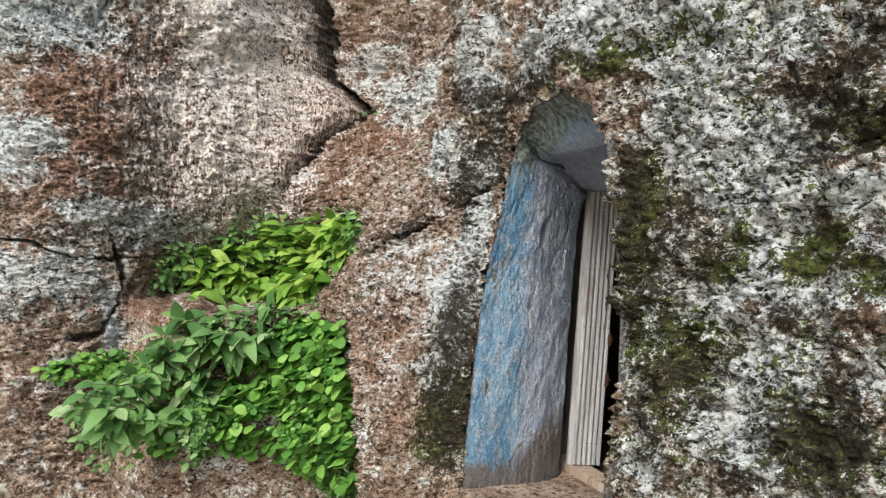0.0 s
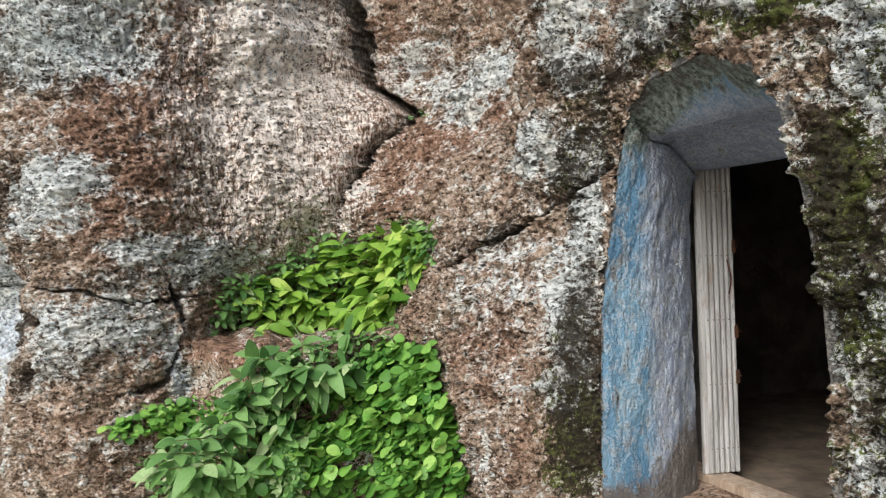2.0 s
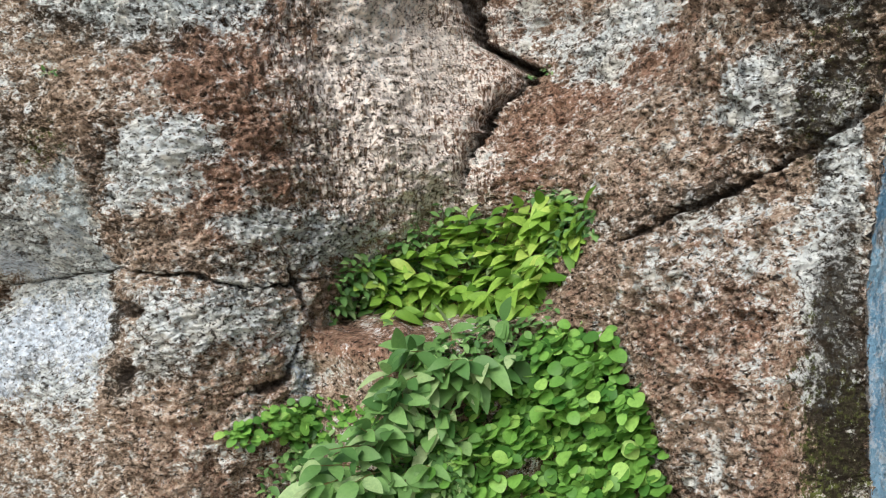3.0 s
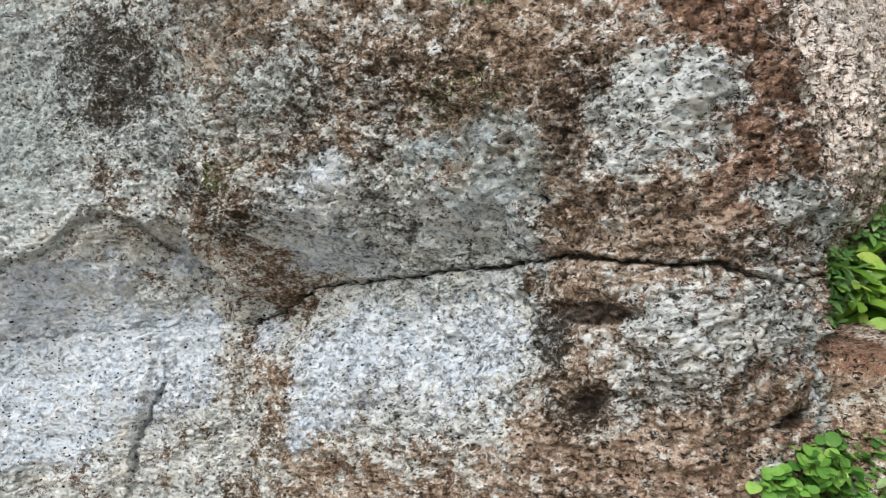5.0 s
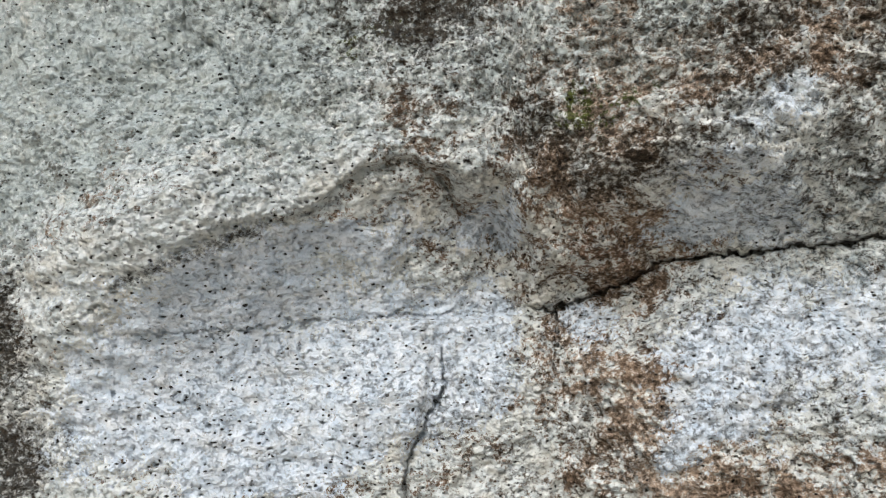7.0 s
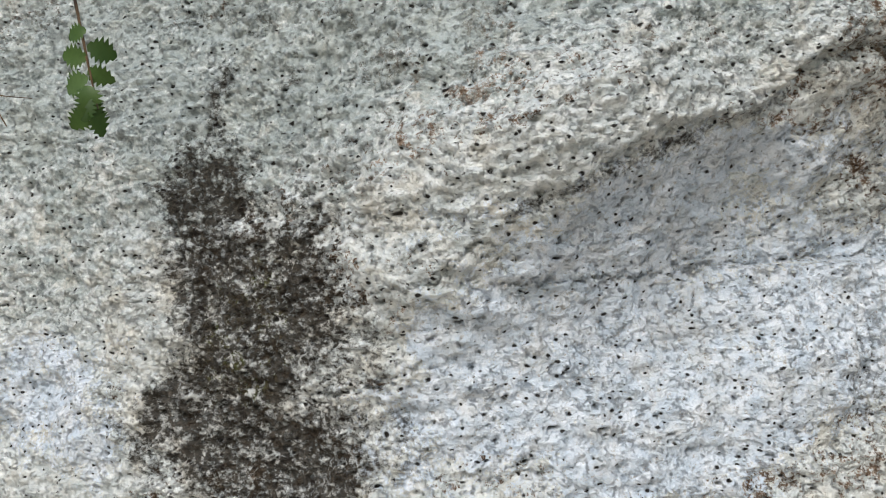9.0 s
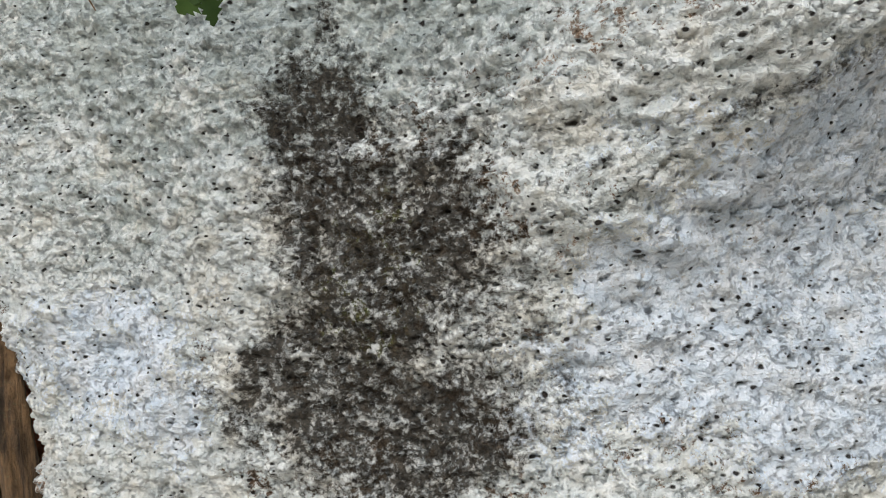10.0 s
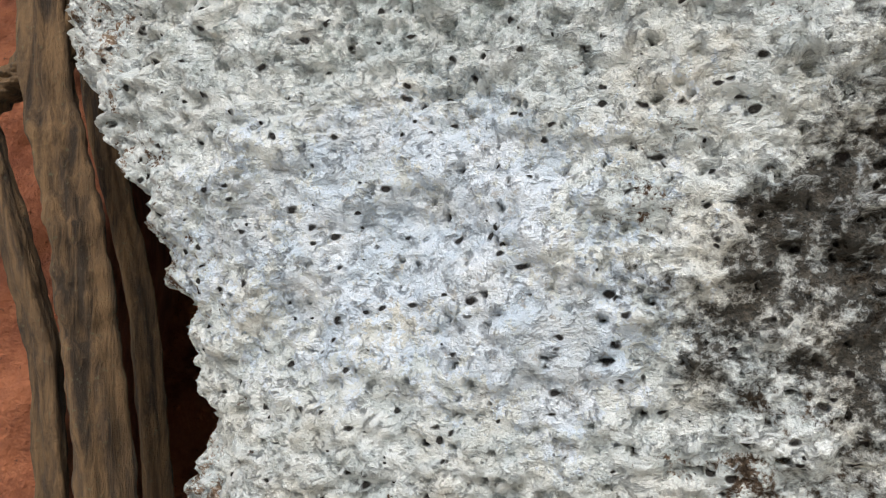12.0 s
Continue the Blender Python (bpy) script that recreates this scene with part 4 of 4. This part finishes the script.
frame_wood = wood_material("bare_wood", (0.3, 0.22, 0.16), (0.45, 0.36, 0.28), (0.5, 0.48, 0.44))


def iron_material():
    n = Nodes("rusty_iron", 0.7, 0.6)
    return n.color(n.mix(n.ramp(n.noise(60, 5), 0.4, 0.6), (0.08, 0.05, 0.04), (0.22, 0.1, 0.05)))


iron = iron_material()


def door_leaf():
    """A narrow folded leaf with upright battens, cross joints and two iron lugs."""
    door = tagged(new("door_1"), "narrow weathered white batten door leaf standing open in the doorway", "door", kind="structure")
    w, h, t = 0.215, 1.5, 0.035
    bm = bmesh.new()
    add_box(bm, (-w, 0.012, 0), (0, t, h), 0.003)
    part("door_panel", bm, leaf_paint, door)
    for i in range(6):
        bm = bmesh.new()
        x0 = -0.192 + i * 0.032
        add_box(bm, (x0, -0.012, 0.004), (x0 + 0.021, 0.012, h - 0.004 * (i % 3)), 0.005)
        part("batten", bm, leaf_paint, door)
    bm = bmesh.new()
    for z in (0.12, 0.42, 0.72, 1.02, 1.32):
        for i in range(6):
            bmesh.ops.create_icosphere(bm, subdivisions=1, radius=0.0035, matrix=Matrix.Translation((-0.181 + i * 0.032, -0.012, z)))
    part("nail", bm, iron, door, "rows of small rusty nail heads")
    bm = bmesh.new()
    tube_ring = [Vector((-0.055 + 0.008 * math.sin(k * 0.5), -0.022 - 0.012 * math.sin(k * math.pi / 8), 0.84 + k * 0.02)) for k in range(9)]
    for p, q in zip(tube_ring, tube_ring[1:]):
        add_box(bm, (-0.004, -0.003, -0.001), (0.004, 0.003, (q - p).length + 0.001), 0.001, Matrix.Translation(p) @ (q - p).to_track_quat("Z", "Y").to_matrix().to_4x4())
    part("handle", bm, iron, door, "bent rusty iron pull handle")
    for z in (0.45, 0.66, 1.06):
        bm = bmesh.new()
        add_box(bm, (-0.022, -0.014, z - 0.03), (0.004, -0.008, z + 0.03), 0.002)
        bmesh.ops.create_cone(bm, cap_ends=True, segments=12, radius1=0.007, radius2=0.007, depth=0.02, matrix=Matrix.Translation((0.008, -0.004, z)) @ Matrix.Rotation(radians(90), 4, "Y"))
        part("hinge", bm, iron, door, "rusty iron hinge lug")
    door.matrix_world = pose(0.902, 4.072, 0.545, 0, 0, 12) @ Matrix.Diagonal((0.84, 1, 1, 1))
    return door


door_leaf()


def door_sill():
    bm = bmesh.new()
    add_box(bm, (-0.12, -0.05, 0.0), (1.0, 0.07, 0.045), 0.006, ROOM @ pose(0, -0.06, 0, 0, 0, 0))
    return tagged(mesh_object("door_sill", bm, frame_wood), "worn bare wooden door sill plank on the stone step", "door sill", kind="structure")


door_sill()


def threshold():
    """The rock floor of the doorway, sloping out to a worn lip."""
    a, b = np.meshgrid(np.linspace(-0.25, 1.15, 90), np.linspace(-0.05, 1.0, 70), indexing="ij")
    x0, y0 = 0.22 + 0.345 * a + 0.65 * (b - 0.12), 3.56 - 0.939 * a + 0.76 * (b - 0.12)
    z0 = 0.5 + 0.012 * fbm(a * 4, b * 4, 4, 61) - 0.25 * np.clip((0.1 - b) / 0.15, 0, 1) ** 2
    one, zero = np.ones_like(a), np.zeros_like(a)
    return tagged(grid_mesh("threshold", np.stack([x0, y0, z0], -1), rock, None, {"stains_a": [zero, 0.3 * one, zero, zero], "stains_b": [zero, one, zero, zero], "holes": [zero, zero, zero, zero]}),
                  "worn tan rock threshold of the doorway", "threshold", kind="structure")


threshold()


def ground():
    x, y = np.meshgrid(spaced((-400, -20, 20), (-20, 12, 0.15), (12, 400, 20)), spaced((-400, -10, 20), (-10, 12, 0.15), (12, 400, 20)), indexing="ij")
    near = np.exp(-(x ** 2 + y ** 2) / 900)
    z = 0.095 * np.clip(x, -12, 6) * near - 0.02 + 0.02 * fbm(x * 1.3, y * 1.3, 4, 71) * near
    z = z - 0.6 * (1 - near)
    return tagged(grid_mesh("ground", np.stack([x, y, z], -1), earth), "trodden brown earth path along the cliff foot", "ground", kind="structure")


ground()


# ---- the plants ----
def leaf_material(name, a, b, c):
    n = Nodes(name, 0.5)
    info = n.t.nodes.new("ShaderNodeObjectInfo").outputs["Random"]
    geo = n.t.nodes.new("ShaderNodeNewGeometry").outputs["Random Per Island"]
    pick = n.math("FRACT", n.math("ADD", info, geo))
    col = n.mix(n.ramp(pick, 0.0, 0.7), a, b)
    col = n.mix(n.ramp(pick, 0.8, 1.0, 0, 0.8), col, c)
    col = n.mix(n.ramp(n.noise(60, 3), 0.4, 0.7, 0, 0.3), col, a)
    n.b.inputs["Subsurface Weight"].default_value = 0.0
    n.b.inputs["Specular IOR Level"].default_value = 0.35
    m = n.color(col)
    tr = n.t.nodes.new("ShaderNodeBsdfTranslucent")
    n.put(tr.inputs[0], col)
    mix = n.t.nodes.new("ShaderNodeMixShader")
    mix.inputs[0].default_value = 0.35
    n.t.links.new(n.b.outputs[0], mix.inputs[1])
    n.t.links.new(tr.outputs[0], mix.inputs[2])
    n.t.links.new(mix.outputs[0], n.t.nodes["Material Output"].inputs[0])
    return m


bright_leaf = leaf_material("bright_leaf", (0.075, 0.19, 0.02), (0.27, 0.46, 0.075), (0.52, 0.66, 0.16))
deep_leaf = leaf_material("deep_leaf", (0.055, 0.15, 0.04), (0.19, 0.36, 0.11), (0.5, 0.6, 0.34))
clover_leaf = leaf_material("clover_leaf", (0.045, 0.15, 0.025), (0.2, 0.42, 0.08), (0.4, 0.62, 0.16))
tree_leaf = leaf_material("tree_leaf", (0.025, 0.06, 0.01), (0.05, 0.1, 0.02), (0.12, 0.18, 0.07))


def stem_material():
    n = Nodes("green_stem", 0.6)
    return n.color(n.mix(n.noise(20), (0.09, 0.13, 0.03), (0.2, 0.1, 0.05)))


stem_green = stem_material()


def leaf_mesh(name, length, width, material, fold=0.25, droop=0.3, tooth=0.0, cols=7, blunt=1.0, power=0.8):
    """A pointed leaf along +x, folded at its midrib and drooping."""
    verts, faces = [], []
    for i in range(cols + 1):
        s = i / cols
        w = width / 2 * math.sin(math.pi * min(1, s * 0.97 + 0.015) ** blunt) ** power
        w *= 1 + tooth * (1 if i % 2 else -1)
        z = -droop * length * s * s
        for side in (-1, 0, 1):
            verts.append((length * s, side * w, z + abs(side) * w * fold))
    for i in range(cols):
        for j in (0, 1):
            k = i * 3 + j
            faces.append((k, k + 3, k + 4, k + 1))
    me = bpy.data.meshes.new(name)
    me.from_pydata(verts, [], faces)
    me.shade_smooth()
    me.materials.append(material)
    return me


def on_rock(u, z, out=0.0):
    """The place on the rock at u and z, and the way out."""
    uu, zz = np.array([float(u)]), np.array([float(z)])
    x, y = surface(uu, zz, relief(uu, zz)[0] + out)
    nx, ny = plan(uu)[2:4]
    return Vector((float(x[0]), float(y[0]), float(z))), Vector((float(nx[0]), float(ny[0]), 0)).normalized()


def aim(place, forward, up=(0, 0, 1), size=1.0):
    """A pose with its x along forward, its z near up."""
    f = Vector(forward).normalized()
    side = Vector(up).cross(f).normalized()
    return Matrix.Translation(place) @ Matrix((f, side, f.cross(side))).transposed().to_4x4() @ Matrix.Scale(size, 4)


def tube(bm, points, r0, r1, sides=6):
    """A tapered stem through points."""
    rings = []
    for i, p in enumerate(points):
        d = (points[min(i + 1, len(points) - 1)] - points[max(i - 1, 0)]).normalized()
        a = d.orthogonal().normalized()
        b = d.cross(a)
        r = r0 + (r1 - r0) * i / (len(points) - 1)
        rings.append([bm.verts.new(p + r * (a * math.cos(t) + b * math.sin(t))) for t in (2 * math.pi * k / sides for k in range(sides))])
    for q, s in zip(rings, rings[1:]):
        for k in range(sides):
            bm.faces.new((q[k], q[(k + 1) % sides], s[(k + 1) % sides], s[k]))
    bm.faces.new(rings[-1])
    return bm


def merged(name, items, parent, label=""):
    """One mesh from many placed copies of small meshes."""
    cos, faces, base = [], [], 0
    for me, m in items:
        co = np.empty(len(me.vertices) * 3, np.float32)
        me.vertices.foreach_get("co", co)
        mm = np.array(m)
        cos.append(co.reshape(-1, 3) @ mm[:3, :3].T + mm[:3, 3])
        fi = np.array([p.vertices[:] for p in me.polygons]) + base
        faces.append(fi)
        base += len(me.vertices)
    P, Q = np.concatenate(cos), np.concatenate(faces)
    out = bpy.data.meshes.new(name)
    out.vertices.add(len(P))
    out.vertices.foreach_set("co", P.reshape(-1).astype(np.float32))
    out.loops.add(Q.size)
    out.loops.foreach_set("vertex_index", Q.reshape(-1).astype(np.int32))
    out.polygons.add(len(Q))
    out.polygons.foreach_set("loop_start", np.arange(0, Q.size, 4, dtype=np.int32))
    out.update(calc_edges=True)
    out.shade_smooth()
    out.materials.append(items[0][0].materials[0])
    ob = new(name, out)
    ob.parent = parent
    return tagged(ob, label)


def shrub(label, cu, cz, ru, rz, stems, meshes, per, size, seed, droop=0.2, out=0.22, name="shrub", group="", slope=0.0):
    """Stems that spring from the rock and bear leaves of their own."""
    rnd = random.Random(seed)
    base, n0 = on_rock(cu, cz - rz * 0.8, -0.02)
    plant = tagged(new(name), label, "shrub", group)
    plant.location = base
    bm = bmesh.new()
    leaves = []
    for k in range(stems):
        a, r = rnd.uniform(0, 2 * math.pi), math.sqrt(rnd.random())
        tu = cu + ru * r * math.cos(a)
        tz = cz + rz * r * math.sin(a) + slope * (tu - cu)
        tip, n = on_rock(tu, tz, 0.0)
        tip = tip + n * (out * (1.1 - r * 0.7) * rnd.uniform(0.6, 1.2))
        root, _ = on_rock(cu + ru * 0.5 * r * math.cos(a), cz - rz * 0.7 + rz * 0.35 * max(0, math.sin(a)), -0.01)
        mid = (root + tip) / 2 + Vector((0, 0, 0.05))
        pts = [root.lerp(mid, t) .lerp(mid.lerp(tip, t), t) - base for t in (0, .25, .5, .75, 1)]
        tube(bm, pts, 0.004, 0.0018, 5)
        ahead = (pts[-1] - pts[-3]).normalized()
        side = ahead.cross(Vector((0, 0, 1))).normalized()
        for j in range(per):
            s = 1 - 0.16 * (j // 2) if j else 1.0
            at = pts[0].lerp(pts[-1], s) if s < 0.7 else pts[-3].lerp(pts[-1], (s - 0.5) * 2)
            sgn = 1 if j % 2 else -1
            way = ahead * (0.7 if j == 0 else rnd.uniform(-0.1, 0.5)) + side * (0 if j == 0 else sgn * rnd.uniform(0.5, 1.2)) + n * rnd.uniform(-0.1, 0.9) - Vector((0, 0, droop * rnd.uniform(-0.4, 2.2)))
            upw = n * 0.7 + Vector((rnd.uniform(-.7, .7), rnd.uniform(-.7, .7), 0.9))
            leaves.append((rnd.choice(meshes), aim(at, way, upw, size * rnd.uniform(0.65, 1.15))))
    mesh_object("stem", bm, stem_green, plant)
    for me, m in leaves:
        ob = new("leaf", me)
        ob.parent = plant
        ob.matrix_basis = m
    return plant


def creeper(label, spots, mesh_list, count, size, seed, out=0.08, name="ground_creeper"):
    """A low mat of small leaves over the ledges: too many to count."""
    rnd = random.Random(seed)
    items = []
    total = sum(a * b for _, _, a, b in spots)
    for cu, cz, ru, rz in spots:
        for _ in range(int(count * ru * rz / total)):
            a, r = rnd.uniform(0, 2 * math.pi), rnd.random() ** 0.6
            wob = 1 + 0.18 * math.sin(3 * a + seed) + 0.1 * math.sin(7 * a)
            u, z = cu + ru * r * wob * math.cos(a), cz + rz * r * wob * math.sin(a)
            items.append((u, z, rnd.uniform(0.1, 1) * out * (1.25 - r), a))
    us, zs = np.array([i[0] for i in items]), np.array([i[1] for i in items])
    lift = np.array([i[2] for i in items])
    x, y = surface(us, zs, relief(us, zs)[0] + lift)
    nx, ny = plan(us)[2:4]
    placed = []
    for k, it in enumerate(items):
        n = Vector((nx[k], ny[k], 0))
        way = Vector((rnd.uniform(-1, 1), rnd.uniform(-1, 1), rnd.uniform(-0.7, 0.5))) + n * 0.4
        up = n * rnd.uniform(0.4, 1.2) + Vector((rnd.uniform(-.3, .3), rnd.uniform(-.3, .3), 1))
        placed.append((rnd.choice(mesh_list), aim((x[k], y[k], zs[k]), way, up, size * rnd.uniform(0.35, 1.2))))
    ob = merged(name, placed, None)
    return tagged(ob, label, "creeper", kind="stuff")


long_bright = [leaf_mesh("leaf_long", 0.13, 0.062, bright_leaf, 0.22, d, blunt=0.85) for d in (0.1, 0.3, 0.6)]
long_deep = [leaf_mesh("leaf_deep", 0.135, 0.07, deep_leaf, 0.2, d, blunt=0.85) for d in (0.1, 0.35, 0.7)]
round_leaf = [leaf_mesh("leaf_round", 0.045, 0.043, clover_leaf, 0.15, d, cols=6, power=0.5) for d in (0.1, 0.3)]
small_leaf = [leaf_mesh("leaf_small", 0.05, 0.026, deep_leaf, 0.2, d, cols=5) for d in (0.1, 0.4)]
small_bright = [leaf_mesh("leaf_small_bright", 0.05, 0.026, bright_leaf, 0.2, d, cols=5) for d in (0.1, 0.4)]

shrub("bushy shrub with long bright green leaves rooted in the rock pocket", 9.95, 1.45, 0.58, 0.24, 44, long_bright, 7, 1.0, 3, 0.1, name="leafy_shrub", slope=0.35)
shrub("arching shrub with long yellow-green leaves beside the cleft", 10.5, 1.58, 0.26, 0.24, 24, long_bright, 7, 1.1, 5, 0.45, name="leafy_shrub")
shrub("drooping shrub with broad bright green leaves over the red ledge", 10.25, 1.3, 0.36, 0.14, 18, long_bright, 7, 1.15, 15, 0.6, 0.34, name="leafy_shrub")
shrub("sprawling shrub with long dull green leaves on the lower ledge", 10.2, 0.78, 0.42, 0.3, 36, long_deep, 7, 0.95, 8, 0.15, 0.66, name="leafy_shrub")
shrub("small shrub with pale folded leaves in front of the red ledge", 10.45, 1.08, 0.26, 0.16, 18, long_deep, 6, 1.05, 12, 0.3, 0.5, name="leafy_shrub")
creeper("dense mat of small pointed leaves behind the upper shrub", [(9.6, 1.36, 0.38, 0.18), (10.05, 1.5, 0.42, 0.25), (10.5, 1.62, 0.28, 0.2)], small_leaf, 1500, 1.4, 21, 0.14)
creeper("dense mat of small round bright green leaves on the lower ledge", [(10.95, 0.84, 0.38, 0.28), (11.1, 0.5, 0.28, 0.28), (10.65, 0.62, 0.4, 0.3), (10.8, 0.95, 0.24, 0.2)], round_leaf, 2100, 1.6, 22, 0.3)
creeper("mat of small green leaves along the foot of the boulder", [(8.98, 0.74, 0.26, 0.1), (9.3, 0.74, 0.35, 0.13)], round_leaf, 900, 1.1, 23, 0.1)
creeper("trailing mat of small dark green leaves hanging from the ledge", [(9.0, 0.42, 0.15, 0.28), (9.7, 0.6, 0.6, 0.18), (10.5, 1.08, 0.32, 0.16), (11.15, 0.28, 0.18, 0.14), (9.25, 0.55, 0.25, 0.2)], small_leaf, 2400, 1.2, 24, 0.13)


creeper("small tuft of green weed in the great cleft", [(10.2, 2.6, 0.06, 0.04)], small_leaf, 30, 0.7, 31, 0.04)
creeper("small tuft of grassy weed high on the rock", [(7.9, 2.5, 0.07, 0.03)], small_leaf, 24, 0.6, 32, 0.04)


def hanging_twig():
    """A twig with lobed leaves that hangs in front of the rock."""
    twig = tagged(new("hanging_twig"), "thin dark twig with deeply toothed green leaves hanging before the cliff", "tree branch")
    twig.location = (-7.03, 6.08, 1.73)
    bm = bmesh.new()
    tube(bm, [Vector(p) for p in ((0.02, 0, 0.0), (0.0, 0.0, 0.12), (-0.03, 0.02, 0.3), (-0.02, 0.05, 2.6))], 0.002, 0.006)
    part("stem", bm, bark, twig)
    bm = bmesh.new()
    tube(bm, [Vector(p) for p in ((-0.2, 0.05, -0.03), (-0.24, 0.05, 0.05), (-0.27, 0.05, 0.2), (-0.2, 0.05, 2.6))], 0.0015, 0.005)
    tube(bm, [Vector(p) for p in ((-0.26, 0.05, 0.06), (-0.2, 0.05, 0.045), (-0.14, 0.05, 0.04))], 0.002, 0.001)
    part("bare_stem", bm, bark, twig)
    rnd = random.Random(4)
    lobed = [leaf_mesh("leaf_lobed", 0.1, 0.085, tree_leaf, 0.2, 0.3, 0.28, 12), leaf_mesh("leaf_lobed", 0.09, 0.075, tree_leaf, 0.2, 0.6, 0.28, 12)]
    for k, (dx, dy, dz, z0) in enumerate(((-1, .1, .1, .13), (.9, -.2, -.6, .1), (-.8, .3, -.3, .08), (.3, .2, -1, .03), (-.3, -.2, -1, .03), (.7, .2, -.9, .0), (-.7, 0, -.8, .0), (.05, -.4, -1, .06), (.9, .1, -.3, .16), (-.9, .1, -.2, .2))):
        ob = new("leaf", lobed[k % 2])
        ob.parent = twig
        ob.matrix_basis = aim((0, 0, z0), (dx, dy, dz), (rnd.uniform(-.5, .5), -1, rnd.uniform(-.3, .5)), rnd.uniform(0.55, 0.8))


# ---- beyond the far edge: red earth bank and roots ----
def bank_material():
    n = Nodes("red_earth", 1.0)
    v, f = n.noise(5, 6, 0.65), n.noise(45, 5, 0.7)
    col = n.mix(n.ramp(v, 0.38, 0.62), (0.2, 0.06, 0.027), (0.42, 0.15, 0.07))
    col = n.mix(n.ramp(f, 0.62, 0.7), col, (0.08, 0.035, 0.02))
    n.bump(n.math("ADD", f, v), 1.0, 0.05)
    return n.color(col)


def bark_material():
    n = Nodes("root_bark", 0.95)
    g = n.noise(30, 6, 0.7, n.stretch(1, 1, 0.12), warp=0.5)
    f = n.noise(70, 4, 0.7)
    col = n.mix(n.ramp(g, 0.38, 0.62), (0.02, 0.012, 0.006), (0.13, 0.078, 0.036))
    col = n.mix(n.ramp(f, 0.6, 0.7, 0, 0.5), col, (0.09, 0.1, 0.06))
    n.bump(n.math("ADD", g, n.math("MULTIPLY", f, 0.4)), 0.9, 0.02)
    return n.color(col)


red_earth, bark = bank_material(), bark_material()


def earth_bank():
    a, z = np.meshgrid(np.arange(-1.6, 1.6, 0.02), np.arange(-1.4, 4.6, 0.025), indexing="ij")
    x = -8.1 + a
    y = 8.35 + 1.8 * step(0.12, 0.32, a + 0.06 * np.sin(z * 4)) - 0.12 * a + 0.08 * fbm(a * 2, z * 2, 5, 81) + 0.02 * np.abs(fbm(a * 14, z * 14, 3, 83)) + 0.25 * np.maximum(0, z - 0.9)
    return tagged(grid_mesh("earth_bank", np.stack([x, y, z], -1), red_earth), "crumbling red earth bank behind the cliff edge", "earth bank", kind="structure")


earth_bank()


tree = tagged(new("strangler_tree"), "brown ridged tree roots climbing the red bank beside the cliff", "tree")


def root(points, r0, r1, label, seed):
    pts = [Vector(p) for p in points]
    n = 160
    t = np.linspace(0, len(pts) - 1, n)
    C = np.stack([np.interp(t, range(len(pts)), [p[i] for p in pts]) for i in range(3)], -1)
    k = np.ones(13) / 13
    C = np.stack([np.convolve(np.pad(c, 6, mode="reflect", reflect_type="odd"), k, "valid") for c in C.T], -1)
    th = np.linspace(0, 2 * np.pi, 40)
    S, T = np.meshgrid(np.linspace(0, 1, n), th, indexing="ij")
    r = (r0 + (r1 - r0) * S) * (1 + 0.18 * np.sin(3 * T + 3 * S + seed) + 0.09 * np.sin(7 * T + 9 * S) + 0.16 * fbm(S * 26, np.sin(T) * 1.5 + 3, 4, seed))
    P = np.stack([C[:, 0][:, None] + r * np.cos(T), C[:, 1][:, None] + r * np.sin(T), np.repeat(C[:, 2][:, None], 40, 1)], -1)
    ob = grid_mesh("root", P, bark)
    ob.parent = tree
    return tagged(ob, label)


root([(-7.83, 7.92, -1.2), (-7.855, 7.9, 0.34), (-7.89, 7.9, 0.75), (-7.925, 7.9, 1.1), (-8.0, 7.95, 1.5), (-8.05, 8.1, 3.2)], 0.066, 0.056, "brown ridged tree root climbing the red bank", 1)
root([(-7.98, 8.02, -1.2), (-7.985, 8.0, 0.34), (-8.0, 7.98, 0.77), (-8.08, 7.98, 1.1), (-8.2, 8.05, 1.5), (-8.3, 8.2, 3.0)], 0.035, 0.035, "dark rough tree root clinging to the red bank", 4)
root([(-7.72, 8.3, -1.2), (-7.76, 8.28, 0.3), (-7.8, 8.28, 0.9), (-7.92, 8.3, 1.5), (-7.95, 8.3, 3.0)], 0.035, 0.04, "dark brown tree root in the hollow behind the cliff", 7)
root([(-8.3, 8.1, 1.3), (-8.15, 8.0, 1.42), (-8.0, 7.98, 1.5), (-7.85, 8.0, 1.85), (-7.8, 8.1, 2.6)], 0.08, 0.06, "thick crooked dark root over the red bank", 9)
hanging_twig()
